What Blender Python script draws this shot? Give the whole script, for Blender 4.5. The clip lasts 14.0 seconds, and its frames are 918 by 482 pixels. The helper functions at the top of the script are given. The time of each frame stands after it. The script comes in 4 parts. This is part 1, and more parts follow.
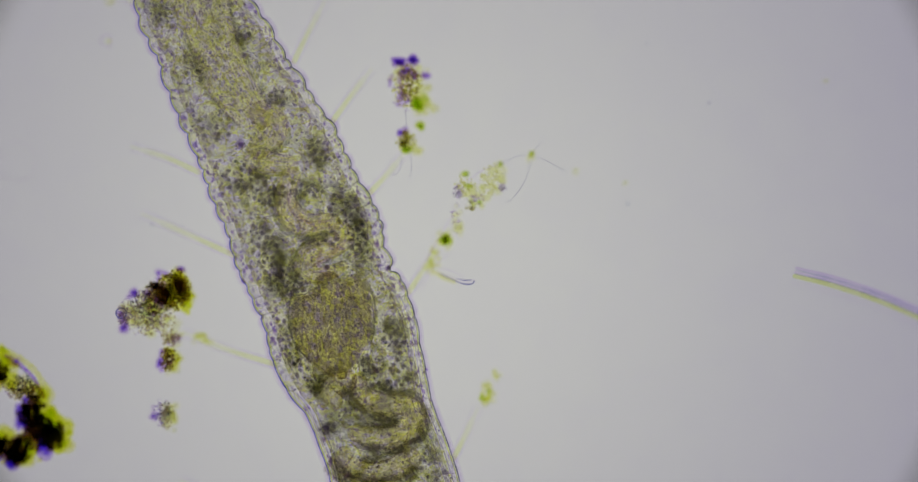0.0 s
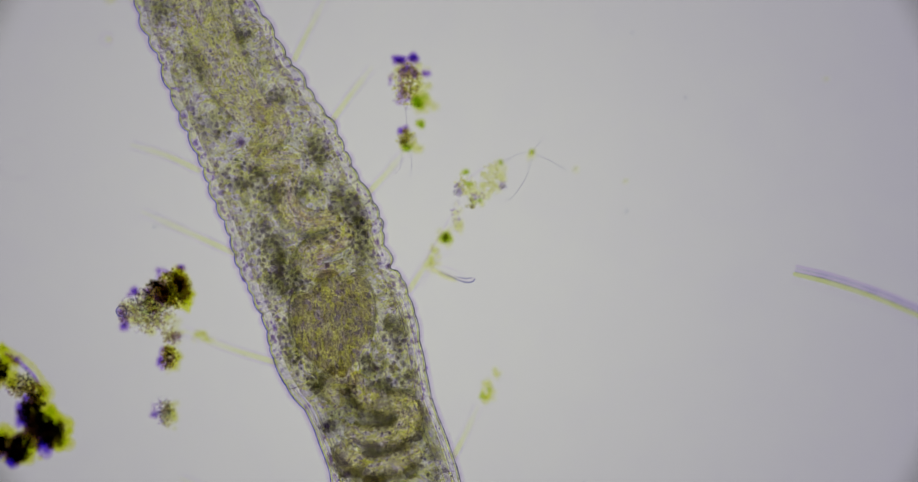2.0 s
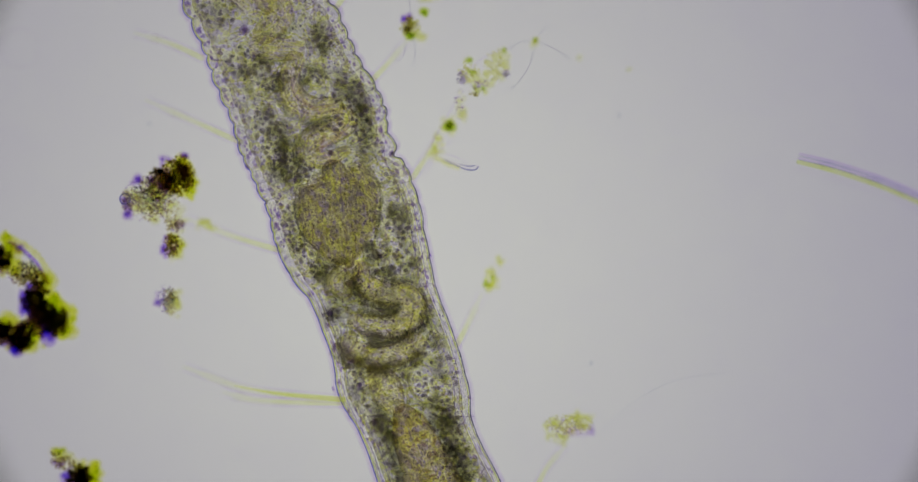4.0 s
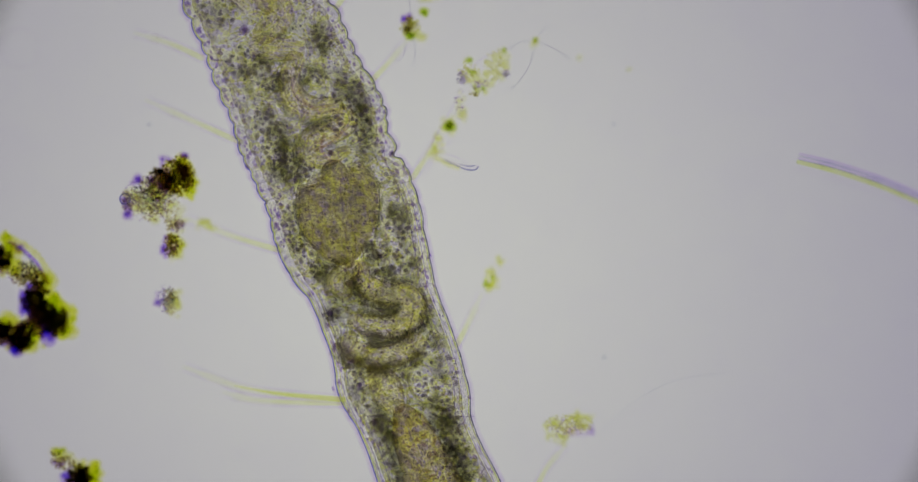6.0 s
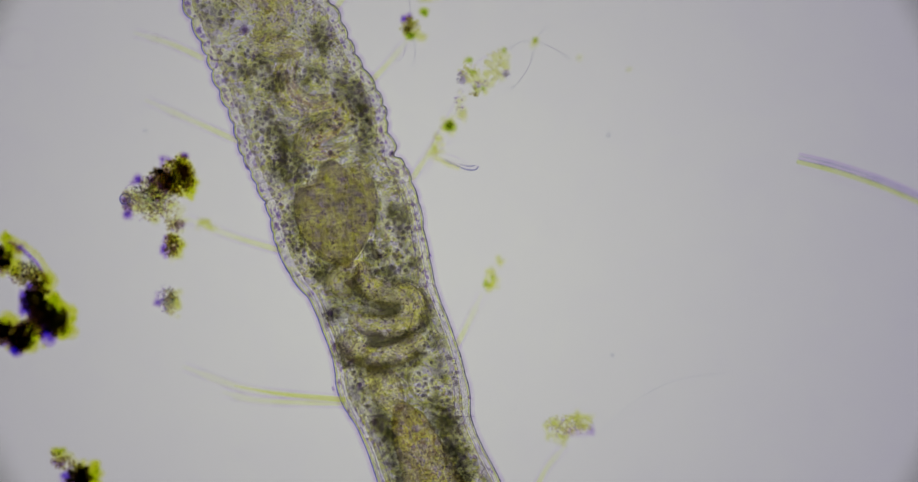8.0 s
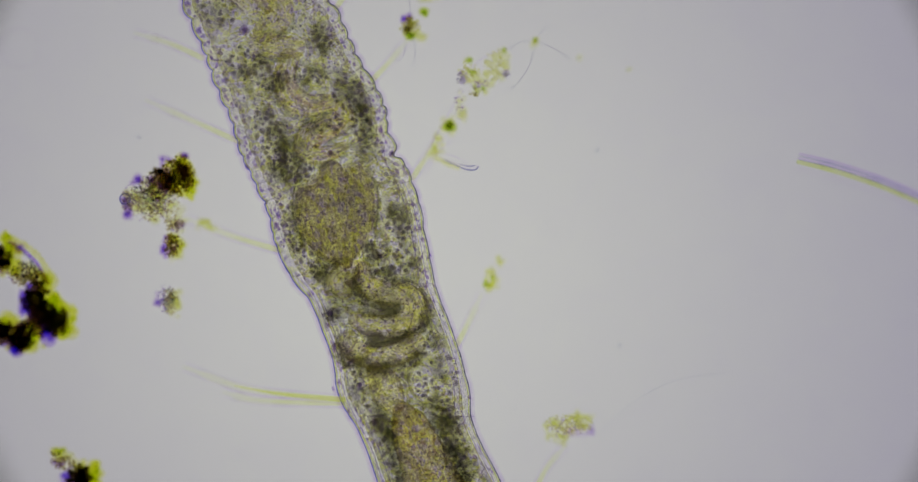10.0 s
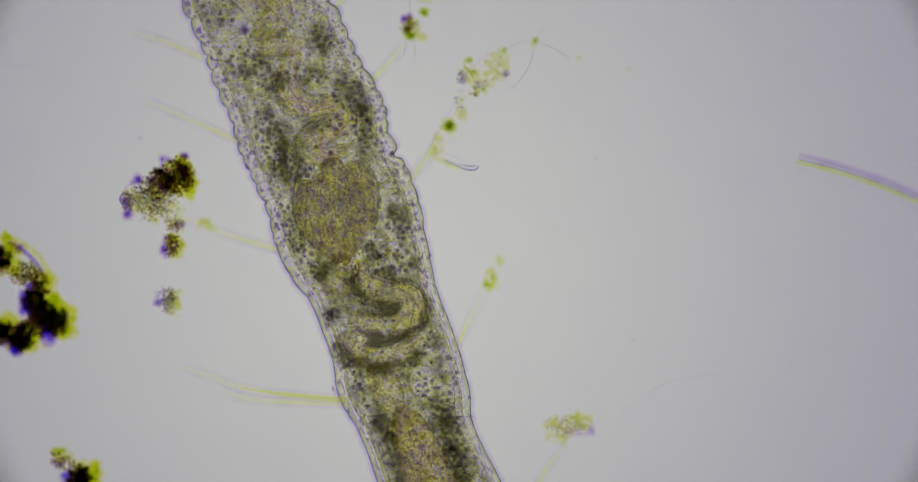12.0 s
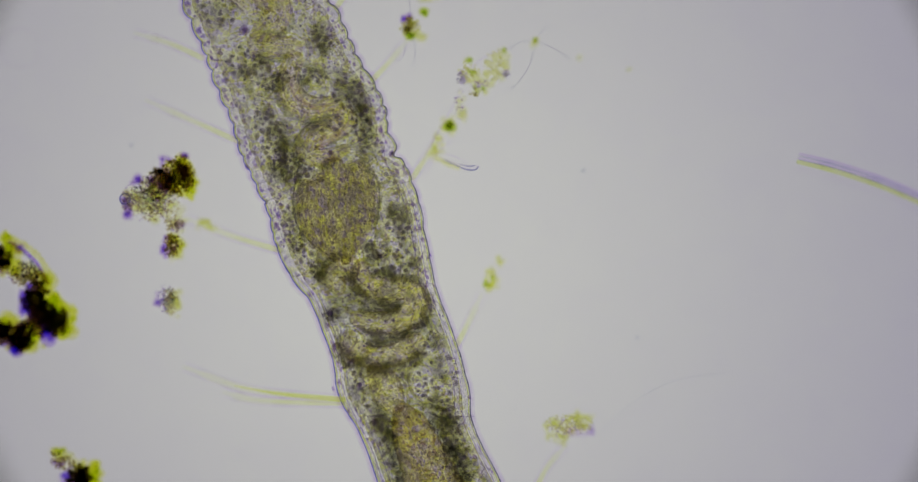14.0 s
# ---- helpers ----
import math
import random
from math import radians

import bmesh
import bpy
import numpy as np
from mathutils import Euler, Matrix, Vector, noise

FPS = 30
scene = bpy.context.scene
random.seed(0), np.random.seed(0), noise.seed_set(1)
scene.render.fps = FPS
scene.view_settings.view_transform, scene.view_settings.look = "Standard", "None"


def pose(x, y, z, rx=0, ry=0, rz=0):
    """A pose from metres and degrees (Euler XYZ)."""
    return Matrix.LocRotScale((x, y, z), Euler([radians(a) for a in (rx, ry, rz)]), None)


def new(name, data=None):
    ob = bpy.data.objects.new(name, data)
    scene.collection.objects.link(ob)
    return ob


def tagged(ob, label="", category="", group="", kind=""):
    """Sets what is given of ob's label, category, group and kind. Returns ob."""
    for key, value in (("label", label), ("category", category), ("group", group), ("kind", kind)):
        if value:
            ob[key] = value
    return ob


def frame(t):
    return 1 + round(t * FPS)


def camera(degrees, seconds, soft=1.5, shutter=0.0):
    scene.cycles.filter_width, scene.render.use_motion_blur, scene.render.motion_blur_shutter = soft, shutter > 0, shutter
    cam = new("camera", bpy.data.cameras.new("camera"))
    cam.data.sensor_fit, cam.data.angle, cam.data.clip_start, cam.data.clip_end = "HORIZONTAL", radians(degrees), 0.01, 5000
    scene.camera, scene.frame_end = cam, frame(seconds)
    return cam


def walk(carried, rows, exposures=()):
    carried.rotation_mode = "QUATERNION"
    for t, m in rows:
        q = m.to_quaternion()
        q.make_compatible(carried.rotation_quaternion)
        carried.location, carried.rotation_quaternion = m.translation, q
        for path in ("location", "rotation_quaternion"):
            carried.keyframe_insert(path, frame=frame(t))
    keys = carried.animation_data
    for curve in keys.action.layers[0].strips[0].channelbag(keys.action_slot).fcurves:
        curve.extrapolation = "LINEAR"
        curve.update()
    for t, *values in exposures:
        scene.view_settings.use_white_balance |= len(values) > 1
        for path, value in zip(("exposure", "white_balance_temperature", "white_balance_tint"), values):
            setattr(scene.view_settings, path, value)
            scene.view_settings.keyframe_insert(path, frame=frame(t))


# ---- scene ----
# The view through a microscope, drawn at 2000 times its size: lengths below are in micrometres, UM is one of them.
# The lit field is about 1.57 mm wide.
UM = 0.002
FOCUS = 100.0                       # height of the plane in focus above the slide
LENS = 6.0
FAR = 784 / math.tan(radians(LENS / 2))


def at(x, y, z=0.0):
    """A place from micrometres: x to the east, y to the south of the field's corner, z above the slide."""
    return Vector(((x - 784) * UM, (412 - y) * UM, z * UM))


# ---- camera and its walk ----
cam = camera(LENS, 14.0, soft=1.0)
cam.data.dof.use_dof = True
cam.data.dof.focus_distance = FAR * UM
cam.data.dof.aperture_fstop = 0.11
scene.cycles.transparent_max_bounces = 256
scene.cycles.max_bounces = 32
scene.cycles.transmission_bounces = 32

# seconds, and the field's centre
STAGE = [(0.0, 790.5, 216.7), (1.0, 790.5, 216.7), (1.9, 790.5, 216.7), (2.0, 790, 220), (2.5, 787, 300.5), (3.0, 784, 383.5), (3.2, 784, 409.5),
         (3.35, 784, 412), (5.3, 784, 412), (14.0, 784, 412)]


def overhead(x, y):
    p = at(x, y, FOCUS + FAR)
    return pose(p.x, p.y, p.z)


walk(cam, [(t, overhead(x, y)) for t, x, y in STAGE])

# ---- world: a dim room; the light comes from the illuminator under the stage ----
world = bpy.data.worlds.new("room")
scene.world = world
world.use_nodes = True
world.node_tree.nodes["Background"].inputs[0].default_value = (0.9, 0.95, 1.0, 1)
world.node_tree.nodes["Background"].inputs[1].default_value = 0.02


# ---- materials ----
class Nodes:
    """A node material under construction; places in its textures are in micrometres."""

    def __init__(self, name):
        self.mat = bpy.data.materials.new(name)
        self.mat.use_nodes = True
        self.tree = self.mat.node_tree
        self.tree.nodes.clear()
        self.out = self.add("ShaderNodeOutputMaterial")
        coords = self.add("ShaderNodeTexCoord")
        self.um = self.add("ShaderNodeMapping")
        self.um.inputs["Scale"].default_value = (1 / UM, 1 / UM, 1 / UM)
        self.tree.links.new(coords.outputs["Object"], self.um.inputs["Vector"])

    def add(self, kind, **settings):
        node = self.tree.nodes.new(kind)
        for key, value in settings.items():
            setattr(node, key, value)
        return node

    def link(self, a, b):
        self.tree.links.new(a, b)

    def noise(self, size, detail=2.0, rough=0.5, stretch=None, swirl=0.0):
        n = self.add("ShaderNodeTexNoise")
        n.inputs["Scale"].default_value = 1.0 / size
        n.inputs["Detail"].default_value = detail
        n.inputs["Roughness"].default_value = rough
        n.inputs["Distortion"].default_value = swirl
        v = self.um.outputs[0]
        if stretch:
            # degrees by which the streaks lean to the west of north, and how many times longer than wide they are
            m = self.add("ShaderNodeMapping", vector_type="TEXTURE")
            m.inputs["Rotation"].default_value = (0, 0, radians(stretch[0]))
            m.inputs["Scale"].default_value = (1, stretch[1], 1)
            self.link(v, m.inputs["Vector"])
            v = m.outputs[0]
        self.link(v, n.inputs["Vector"])
        return n.outputs["Fac"]

    def ramp(self, value, *stops):
        r = self.add("ShaderNodeValToRGB")
        dots = r.color_ramp.elements
        dots.remove(dots[1])
        dots[0].position, dots[0].color = stops[0][0], (*stops[0][1], 1)
        for p, c in stops[1:]:
            dots.new(p).color = (*c, 1)
        self.link(value, r.inputs[0])
        return r.outputs[0]

    def times(self, a, b):
        m = self.add("ShaderNodeMix", data_type="RGBA", blend_type="MULTIPLY")
        m.inputs[0].default_value = 1.0
        self.link(a, m.inputs[6])
        self.link(b, m.inputs[7])
        return m.outputs[2]

    def bump(self, value, depth, strength=1.0):
        b = self.add("ShaderNodeBump")
        b.inputs["Distance"].default_value = depth * UM
        b.inputs["Strength"].default_value = strength
        self.link(value, b.inputs["Height"])
        return b.outputs[0]


def tissue(name, tints, ior=1.03, depth=2.0, grain=7.0, rough=0.0, stretch=None, cells=0.0):
    """Clear living tissue: it bends the light a little and takes out colour, unevenly at three scales."""
    n = Nodes(name)
    fine = n.noise(grain, 3.0, 0.65, stretch)
    mid = n.noise(grain * 2.6, 2.0, 0.55, stretch)
    broad = n.noise(grain * 11, 2.0)
    lo, hi, odd = tints
    colour = n.ramp(fine, (0.41, odd), (0.49, lo), (0.57, hi))
    colour = n.times(colour, n.ramp(mid, (0.33, tuple(0.6 + 0.38 * c for c in odd)), (0.52, (1, 1, 0.985))))
    colour = n.times(colour, n.ramp(broad, (0.3, (0.93, 0.94, 0.95)), (0.55, (1, 1, 1))))
    relief = mid
    if cells:
        v = n.add("ShaderNodeTexVoronoi", feature="DISTANCE_TO_EDGE")
        v.inputs["Scale"].default_value = 1.0 / cells
        n.link(n.um.outputs[0], v.inputs["Vector"])
        colour = n.times(colour, n.ramp(v.outputs["Distance"], (0.0, (0.86, 0.85, 0.90)), (0.09, (1, 1, 1))))
        add = n.add("ShaderNodeMath", operation="MULTIPLY_ADD")
        n.link(v.outputs["Distance"], add.inputs[0])
        add.inputs[1].default_value = 1.6
        n.link(mid, add.inputs[2])
        relief = add.outputs[0]
    glass = n.add("ShaderNodeBsdfRefraction")
    glass.inputs["IOR"].default_value = ior
    glass.inputs["Roughness"].default_value = rough
    n.link(colour, glass.inputs["Color"])
    if depth:
        n.link(n.bump(relief, depth), glass.inputs["Normal"])
    n.link(glass.outputs[0], n.out.inputs[0])
    return n.mat


def cellular(name, size, tints, nucleus, seam, grain=(0.90, 0.88, 0.92), lean=None, core=0.30, broad=(0.90, 0.90, 0.88)):
    """Tissue made of small cells seen in section: each has a tint of its own, a darker middle and a clear seam round it."""
    n = Nodes(name)
    n.um.inputs["Scale"].default_value = (1 / UM, 1 / UM, 0)
    v = n.um.outputs[0]
    if lean:
        m = n.add("ShaderNodeMapping", vector_type="TEXTURE")
        m.inputs["Rotation"].default_value = (0, 0, radians(lean[0]))
        m.inputs["Scale"].default_value = (1, lean[1], 1)
        n.link(v, m.inputs["Vector"])
        v = m.outputs[0]
    wob = n.add("ShaderNodeTexNoise")
    wob.inputs["Scale"].default_value = 1.0 / (size * 1.6)
    wob.inputs["Detail"].default_value = 3.0
    n.link(v, wob.inputs["Vector"])
    mix = n.add("ShaderNodeVectorMath", operation="MULTIPLY_ADD")
    mix.inputs[1].default_value = (size * 1.9, size * 1.9, 0)
    n.link(wob.outputs["Color"], mix.inputs[0])
    n.link(v, mix.inputs[2])
    cell = n.add("ShaderNodeTexVoronoi", voronoi_dimensions="2D")
    rim = n.add("ShaderNodeTexVoronoi", voronoi_dimensions="2D", feature="DISTANCE_TO_EDGE")
    for w in (cell, rim):
        w.inputs["Scale"].default_value = 1.0 / size
        n.link(mix.outputs[0], w.inputs["Vector"])
    split = n.add("ShaderNodeSeparateColor")
    n.link(cell.outputs["Color"], split.inputs[0])
    colour = n.ramp(split.outputs[0], (0.15, tints[0]), (0.45, tints[1]), (0.55, tints[1]), (0.85, tints[2]))
    middle = n.ramp(cell.outputs["Distance"], (core * 0.45, nucleus), (core, (1, 1, 1)))
    fade = n.add("ShaderNodeMix", data_type="RGBA")
    n.link(n.ramp(split.outputs[1], (0.3, (0, 0, 0)), (0.8, (1, 1, 1))), fade.inputs[0])
    fade.inputs[6].default_value = (1, 1, 1, 1)
    n.link(middle, fade.inputs[7])
    colour = n.times(colour, fade.outputs[2])
    edge = n.ramp(rim.outputs["Distance"], (0.03, (1, 1, 1)), (0.11, seam))
    colour = n.times(colour, edge)
    colour = n.times(colour, n.ramp(n.noise(size * 0.42, 3.0, 0.65), (0.36, grain), (0.55, (1, 1, 1))))
    colour = n.times(colour, n.ramp(n.noise(size * 5.5, 3.0, 0.6, None, 1.0), (0.36, broad), (0.56, (1, 1, 1))))
    clear = n.add("ShaderNodeBsdfTransparent")
    n.link(colour, clear.inputs[0])
    n.link(clear.outputs[0], n.out.inputs[0])
    return n.mat


def stain(name, lo, hi, grain=6.0, body=0.0, share=1.0):
    """Pigment that light passes straight through; body: how much of it is dense and lets no light through;
    share: the part of the colour that one of several nested shells takes out."""
    n = Nodes(name)
    lo, hi = (tuple(c ** share for c in tint) for tint in (lo, hi))
    colour = n.ramp(n.noise(grain, 3.0, 0.6), (0.35, lo), (0.62, hi))
    clear = n.add("ShaderNodeBsdfTransparent")
    n.link(colour, clear.inputs[0])
    last = clear.outputs[0]
    if body:
        dense = n.add("ShaderNodeBsdfDiffuse")
        n.link(colour, dense.inputs[0])
        mix = n.add("ShaderNodeMixShader")
        mix.inputs[0].default_value = body
        n.link(last, mix.inputs[1])
        n.link(dense.outputs[0], mix.inputs[2])
        last = mix.outputs[0]
    n.link(last, n.out.inputs[0])
    return n.mat


def lamp_glass():
    """The illuminator's frosted glass, brightest in its middle and falling off to its rim."""
    n = Nodes("lamp_glass")
    n.um.inputs["Scale"].default_value = (1 / UM, 1 / UM, 0)
    n.um.inputs["Location"].default_value = (215, 65, 0)
    length = n.add("ShaderNodeVectorMath", operation="LENGTH")
    n.link(n.um.outputs[0], length.inputs[0])
    scale = n.add("ShaderNodeMath", operation="DIVIDE")
    scale.inputs[1].default_value = 6500.0
    n.link(length.outputs["Value"], scale.inputs[0])
    # violet towards the rim is put in so light-bending edges look purple
    colour = n.ramp(scale.outputs[0], (0.0, (0.654, 0.662, 0.649)), (0.07, (0.620, 0.626, 0.616)), (0.11, (0.575, 0.578, 0.570)), (0.18, (0.488, 0.485, 0.504)), (0.30, (0.407, 0.398, 0.449)),
                    (0.42, (0.338, 0.325, 0.398)), (0.6, (0.226, 0.176, 0.369)), (0.8, (0.134, 0.082, 0.307)), (1.0, (0.051, 0.031, 0.164)))
    split = n.add("ShaderNodeSeparateXYZ")
    n.link(n.um.outputs[0], split.inputs[0])
    east = n.add("ShaderNodeMath", operation="MULTIPLY_ADD")
    east.inputs[1].default_value, east.inputs[2].default_value = 1 / 4000, 0.5
    n.link(split.outputs[0], east.inputs[0])
    colour = n.times(colour, n.ramp(east.outputs[0], (0.1, (1.0, 1.0, 0.972)), (0.70, (1.0, 1.0, 0.972)), (0.9, (1.0, 1.0, 1.0))))
    glow = n.add("ShaderNodeEmission")
    n.link(colour, glow.inputs[0])
    n.link(glow.outputs[0], n.out.inputs[0])
    return n.mat


def plain(name, colour, rough=0.6, metal=0.0):
    n = Nodes(name)
    p = n.add("ShaderNodeBsdfPrincipled")
    p.inputs["Roughness"].default_value, p.inputs["Metallic"].default_value = rough, metal
    n.link(n.ramp(n.noise(80.0, 3.0), (0.3, tuple(0.8 * c for c in colour)), (0.7, colour)), p.inputs["Base Color"])
    n.link(p.outputs[0], n.out.inputs[0])
    return n.mat


def slide_glass():
    n = Nodes("slide_glass")
    g = n.add("ShaderNodeBsdfGlass")
    g.inputs["IOR"].default_value, g.inputs["Roughness"].default_value = 1.5, 0.0
    fine = n.ramp(n.noise(9.0, 3.0, 0.7), (0.36, (0.978, 0.976, 0.982)), (0.60, (1, 1, 0.996)))
    broad = n.ramp(n.noise(70.0, 3.0, 0.6, None, 1.0), (0.34, (0.988, 0.984, 0.994)), (0.62, (1, 1, 0.994)))
    n.link(n.times(fine, broad), g.inputs["Color"])
    n.link(g.outputs[0], n.out.inputs[0])
    return n.mat


GLASS = slide_glass()
BLACK_METAL = plain("black_metal", (0.02, 0.02, 0.022), 0.5, 0.6)
WALL = tissue("body_wall_tissue", ((0.985, 0.985, 0.97), (1.0, 1.0, 0.96), (0.955, 0.94, 0.98)), 1.0035, 3.0, 6.5, cells=24.0)
GUT = stain("gut_wall", (0.975, 0.975, 0.945), (1.0, 1.0, 0.985), 12.0)
CROP = stain("crop_wall", (0.96, 0.955, 0.92), (0.99, 0.99, 0.965), 14.0)
FLESH = cellular("flesh", 9.0, ((0.94, 0.926, 0.952), (0.973, 0.976, 0.90), (0.972, 0.984, 0.775)), (0.86, 0.825, 0.91), (0.968, 0.967, 0.962), (0.855, 0.845, 0.87), broad=(0.935, 0.942, 0.91))
SKIN_CELLS = cellular("skin_cells", 13.0, ((0.97, 0.958, 0.985), (0.99, 0.993, 0.96), (0.985, 0.996, 0.86)), (0.77, 0.715, 0.91), (0.985, 0.985, 0.98), (0.94, 0.93, 0.95), core=0.34, broad=(0.985, 0.985, 0.975))
MUSCLE = cellular("muscle_fibres", 7.0, ((0.96, 0.945, 0.985), (0.99, 0.99, 0.98), (0.985, 0.995, 0.93)), (0.88, 0.85, 0.95), (0.99, 0.988, 0.99), (0.96, 0.955, 0.97), lean=(18, 4.5), broad=(0.985, 0.985, 0.975))
FORE = cellular("foregut_tissue", 7.5, ((0.955, 0.94, 0.955), (0.99, 0.99, 0.94), (0.99, 0.993, 0.86)), (0.90, 0.87, 0.92), (0.99, 0.988, 0.98), (0.965, 0.96, 0.96), lean=(22, 1.5), broad=(0.98, 0.98, 0.96))
COIL = cellular("coil_pulp", 8.0, ((0.96, 0.94, 0.95), (0.987, 0.981, 0.935), (0.985, 0.985, 0.82)), (0.925, 0.89, 0.90), (0.985, 0.98, 0.975), (0.92, 0.905, 0.91), lean=(-65, 2.2), broad=(0.945, 0.94, 0.91))
PULP = cellular("gut_pulp", 9.0, ((0.945, 0.928, 0.91), (0.985, 0.978, 0.91), (0.99, 0.983, 0.81)), (0.93, 0.905, 0.89), (0.985, 0.98, 0.97), (0.90, 0.885, 0.875), lean=(-70, 1.8), broad=(0.90, 0.89, 0.83))
SAND = cellular("crop_pulp", 6.0, ((0.927, 0.914, 0.928), (0.958, 0.953, 0.903), (0.974, 0.974, 0.855)), (0.945, 0.93, 0.94), (0.98, 0.977, 0.965), (0.935, 0.925, 0.92), lean=(8, 1.7), core=0.36, broad=(0.965, 0.962, 0.945))
DREGS = cellular("hindgut_pulp", 13.0, ((0.89, 0.85, 0.86), (0.96, 0.935, 0.82), (0.98, 0.95, 0.70)), (0.87, 0.80, 0.83), (0.965, 0.955, 0.94), (0.90, 0.88, 0.87), lean=(20, 1.4), broad=(0.86, 0.84, 0.80))
# violet tint that imitates the lens's colour halo round the body
HALO_COAT = stain("violet_halo_coat", (0.98, 0.975, 0.985), (0.99, 0.985, 1.0), 30.0)
GUT_RIM = stain("dark_gut_edge", (0.735, 0.725, 0.685), (0.95, 0.945, 0.92), 8.0)
COIL_RIM = stain("olive_coil_edge", (0.86, 0.865, 0.84), (0.985, 0.985, 0.97), 9.0)
# also the blue-violet side of the lens fringes beside black debris
BLUE = stain("blue_violet_fringe", (0.52, 0.38, 0.94), (0.80, 0.72, 0.99), 6.0, share=0.5)
CELL = stain("dark_cell", (0.50, 0.47, 0.55), (0.79, 0.765, 0.81), 5.0, share=0.36)
HAZE_CELL = stain("pale_cell", (0.90, 0.915, 0.915), (0.97, 0.975, 0.965), 9.0, share=0.40)
MURK = stain("grey_cell_mass", (0.84, 0.84, 0.805), (0.96, 0.96, 0.935), 9.0, share=0.25)
OLIVE_GRAIN = stain("olive_granule", (0.86, 0.86, 0.62), (0.96, 0.96, 0.78), 5.0, share=0.45)
FLOC = stain("grey_brown_floc", (0.80, 0.765, 0.70), (0.94, 0.92, 0.84), 5.0, share=0.45)
VIOLET_GRAIN = stain("violet_granule", (0.77, 0.71, 0.87), (0.91, 0.88, 0.95), 5.0, share=0.36)
DARK_GRAIN = stain("dark_granule", (0.42, 0.42, 0.46), (0.62, 0.62, 0.62), 5.0, share=0.33)
# yellow that imitates the lens fringe beside dark granules
FRINGE_BEAD = stain("yellow_fringe_tint", (0.97, 0.975, 0.74), (0.985, 0.99, 0.84), 6.0)
VIOLET_CELL = stain("dark_violet_cell", (0.50, 0.41, 0.64), (0.72, 0.64, 0.82), 5.0, share=0.36)
RED_FOLD = stain("reddish_fold", (0.88, 0.81, 0.81), (0.965, 0.93, 0.92), 9.0)
NUCLEUS = stain("violet_nucleus", (0.66, 0.61, 0.79), (0.82, 0.78, 0.90), 4.0)
SKIN_NUCLEUS = stain("pale_violet_nucleus", (0.82, 0.76, 0.93), (0.95, 0.92, 0.98), 5.0, share=0.5)
# stronger violet for the same halo, close to the skin
FRINGE = stain("violet_skin_fringe", (0.95, 0.925, 0.99), (0.98, 0.965, 0.998), 20.0)
# tints for the optical edge of the skin: bright inside, dark and blue outside
INNER_EDGE = stain("inner_edge_line", (0.94, 0.99, 0.68), (0.97, 1.0, 0.80), 20.0)
OUTLINE = stain("dark_skin_line", (0.55, 0.57, 0.60), (0.80, 0.82, 0.82), 14.0)
BLUE_LINE = stain("blue_edge_fringe", (0.58, 0.60, 0.92), (0.80, 0.80, 0.98), 14.0)
CREASE = stain("skin_crease", (0.80, 0.78, 0.82), (0.93, 0.92, 0.93), 10.0)
YELLOW_FIBRE = stain("yellow_fibre", (0.975, 0.98, 0.76), (0.99, 0.995, 0.88), 12.0)
VIOLET_FIBRE = stain("violet_fibre", (0.85, 0.81, 0.90), (0.96, 0.94, 0.98), 10.0)
SPECK = stain("grey_speck", (0.88, 0.88, 0.92), (0.95, 0.95, 0.97), 6.0)
BRISTLE = stain("clear_bristle", (0.99, 0.998, 0.93), (0.994, 1.0, 0.95), 40.0)
YOLK = stain("yellow_bristle", (0.985, 1.0, 0.84), (0.995, 1.0, 0.90), 40.0)
EDGE = stain("violet_edge", (0.96, 0.94, 0.99), (0.985, 0.972, 1.0), 40.0)
BRIGHT = stain("yellow_edge", (0.94, 0.985, 0.66), (0.965, 1.0, 0.76), 40.0)
LILAC = stain("lilac_edge", (0.91, 0.86, 1.0), (0.95, 0.91, 1.0), 40.0)
LINE = stain("dark_line", (0.62, 0.64, 0.80), (0.74, 0.74, 0.86), 40.0)
THREAD = stain("thin_thread", (0.80, 0.78, 0.86), (0.95, 0.94, 0.97), 14.0)
SOOT = stain("black_detritus", (0.26, 0.235, 0.17), (0.78, 0.74, 0.54), 4.0, share=0.5)
BROWN = stain("brown_detritus", (0.70, 0.685, 0.50), (0.89, 0.875, 0.69), 5.0, share=0.46)
GREEN = stain("green_algae", (0.66, 0.775, 0.20), (0.89, 0.945, 0.48), 6.0, share=0.34)
# yellow and violet tints that imitate lens colour fringes beside dark debris
LENS_YELLOW = stain("yellow_lens_fringe", (0.95, 0.96, 0.62), (0.98, 0.985, 0.78), 12.0)
LENS_VIOLET = stain("violet_film", (0.76, 0.64, 0.975), (0.90, 0.83, 0.99), 12.0)
YELLOW = stain("yellow_floc", (0.955, 0.965, 0.79), (0.99, 0.995, 0.90), 8.0, share=0.5)
RIM = stain("bright_yellow_floc_and_fringe", (0.91, 0.945, 0.38), (0.97, 0.985, 0.62), 8.0, share=0.5)
VIOLET = stain("violet_grain", (0.64, 0.50, 0.90), (0.87, 0.79, 0.965), 5.0, share=0.38)
FILM = stain("clear_film", (0.985, 0.982, 0.99), (0.993, 0.99, 0.996), 20.0)


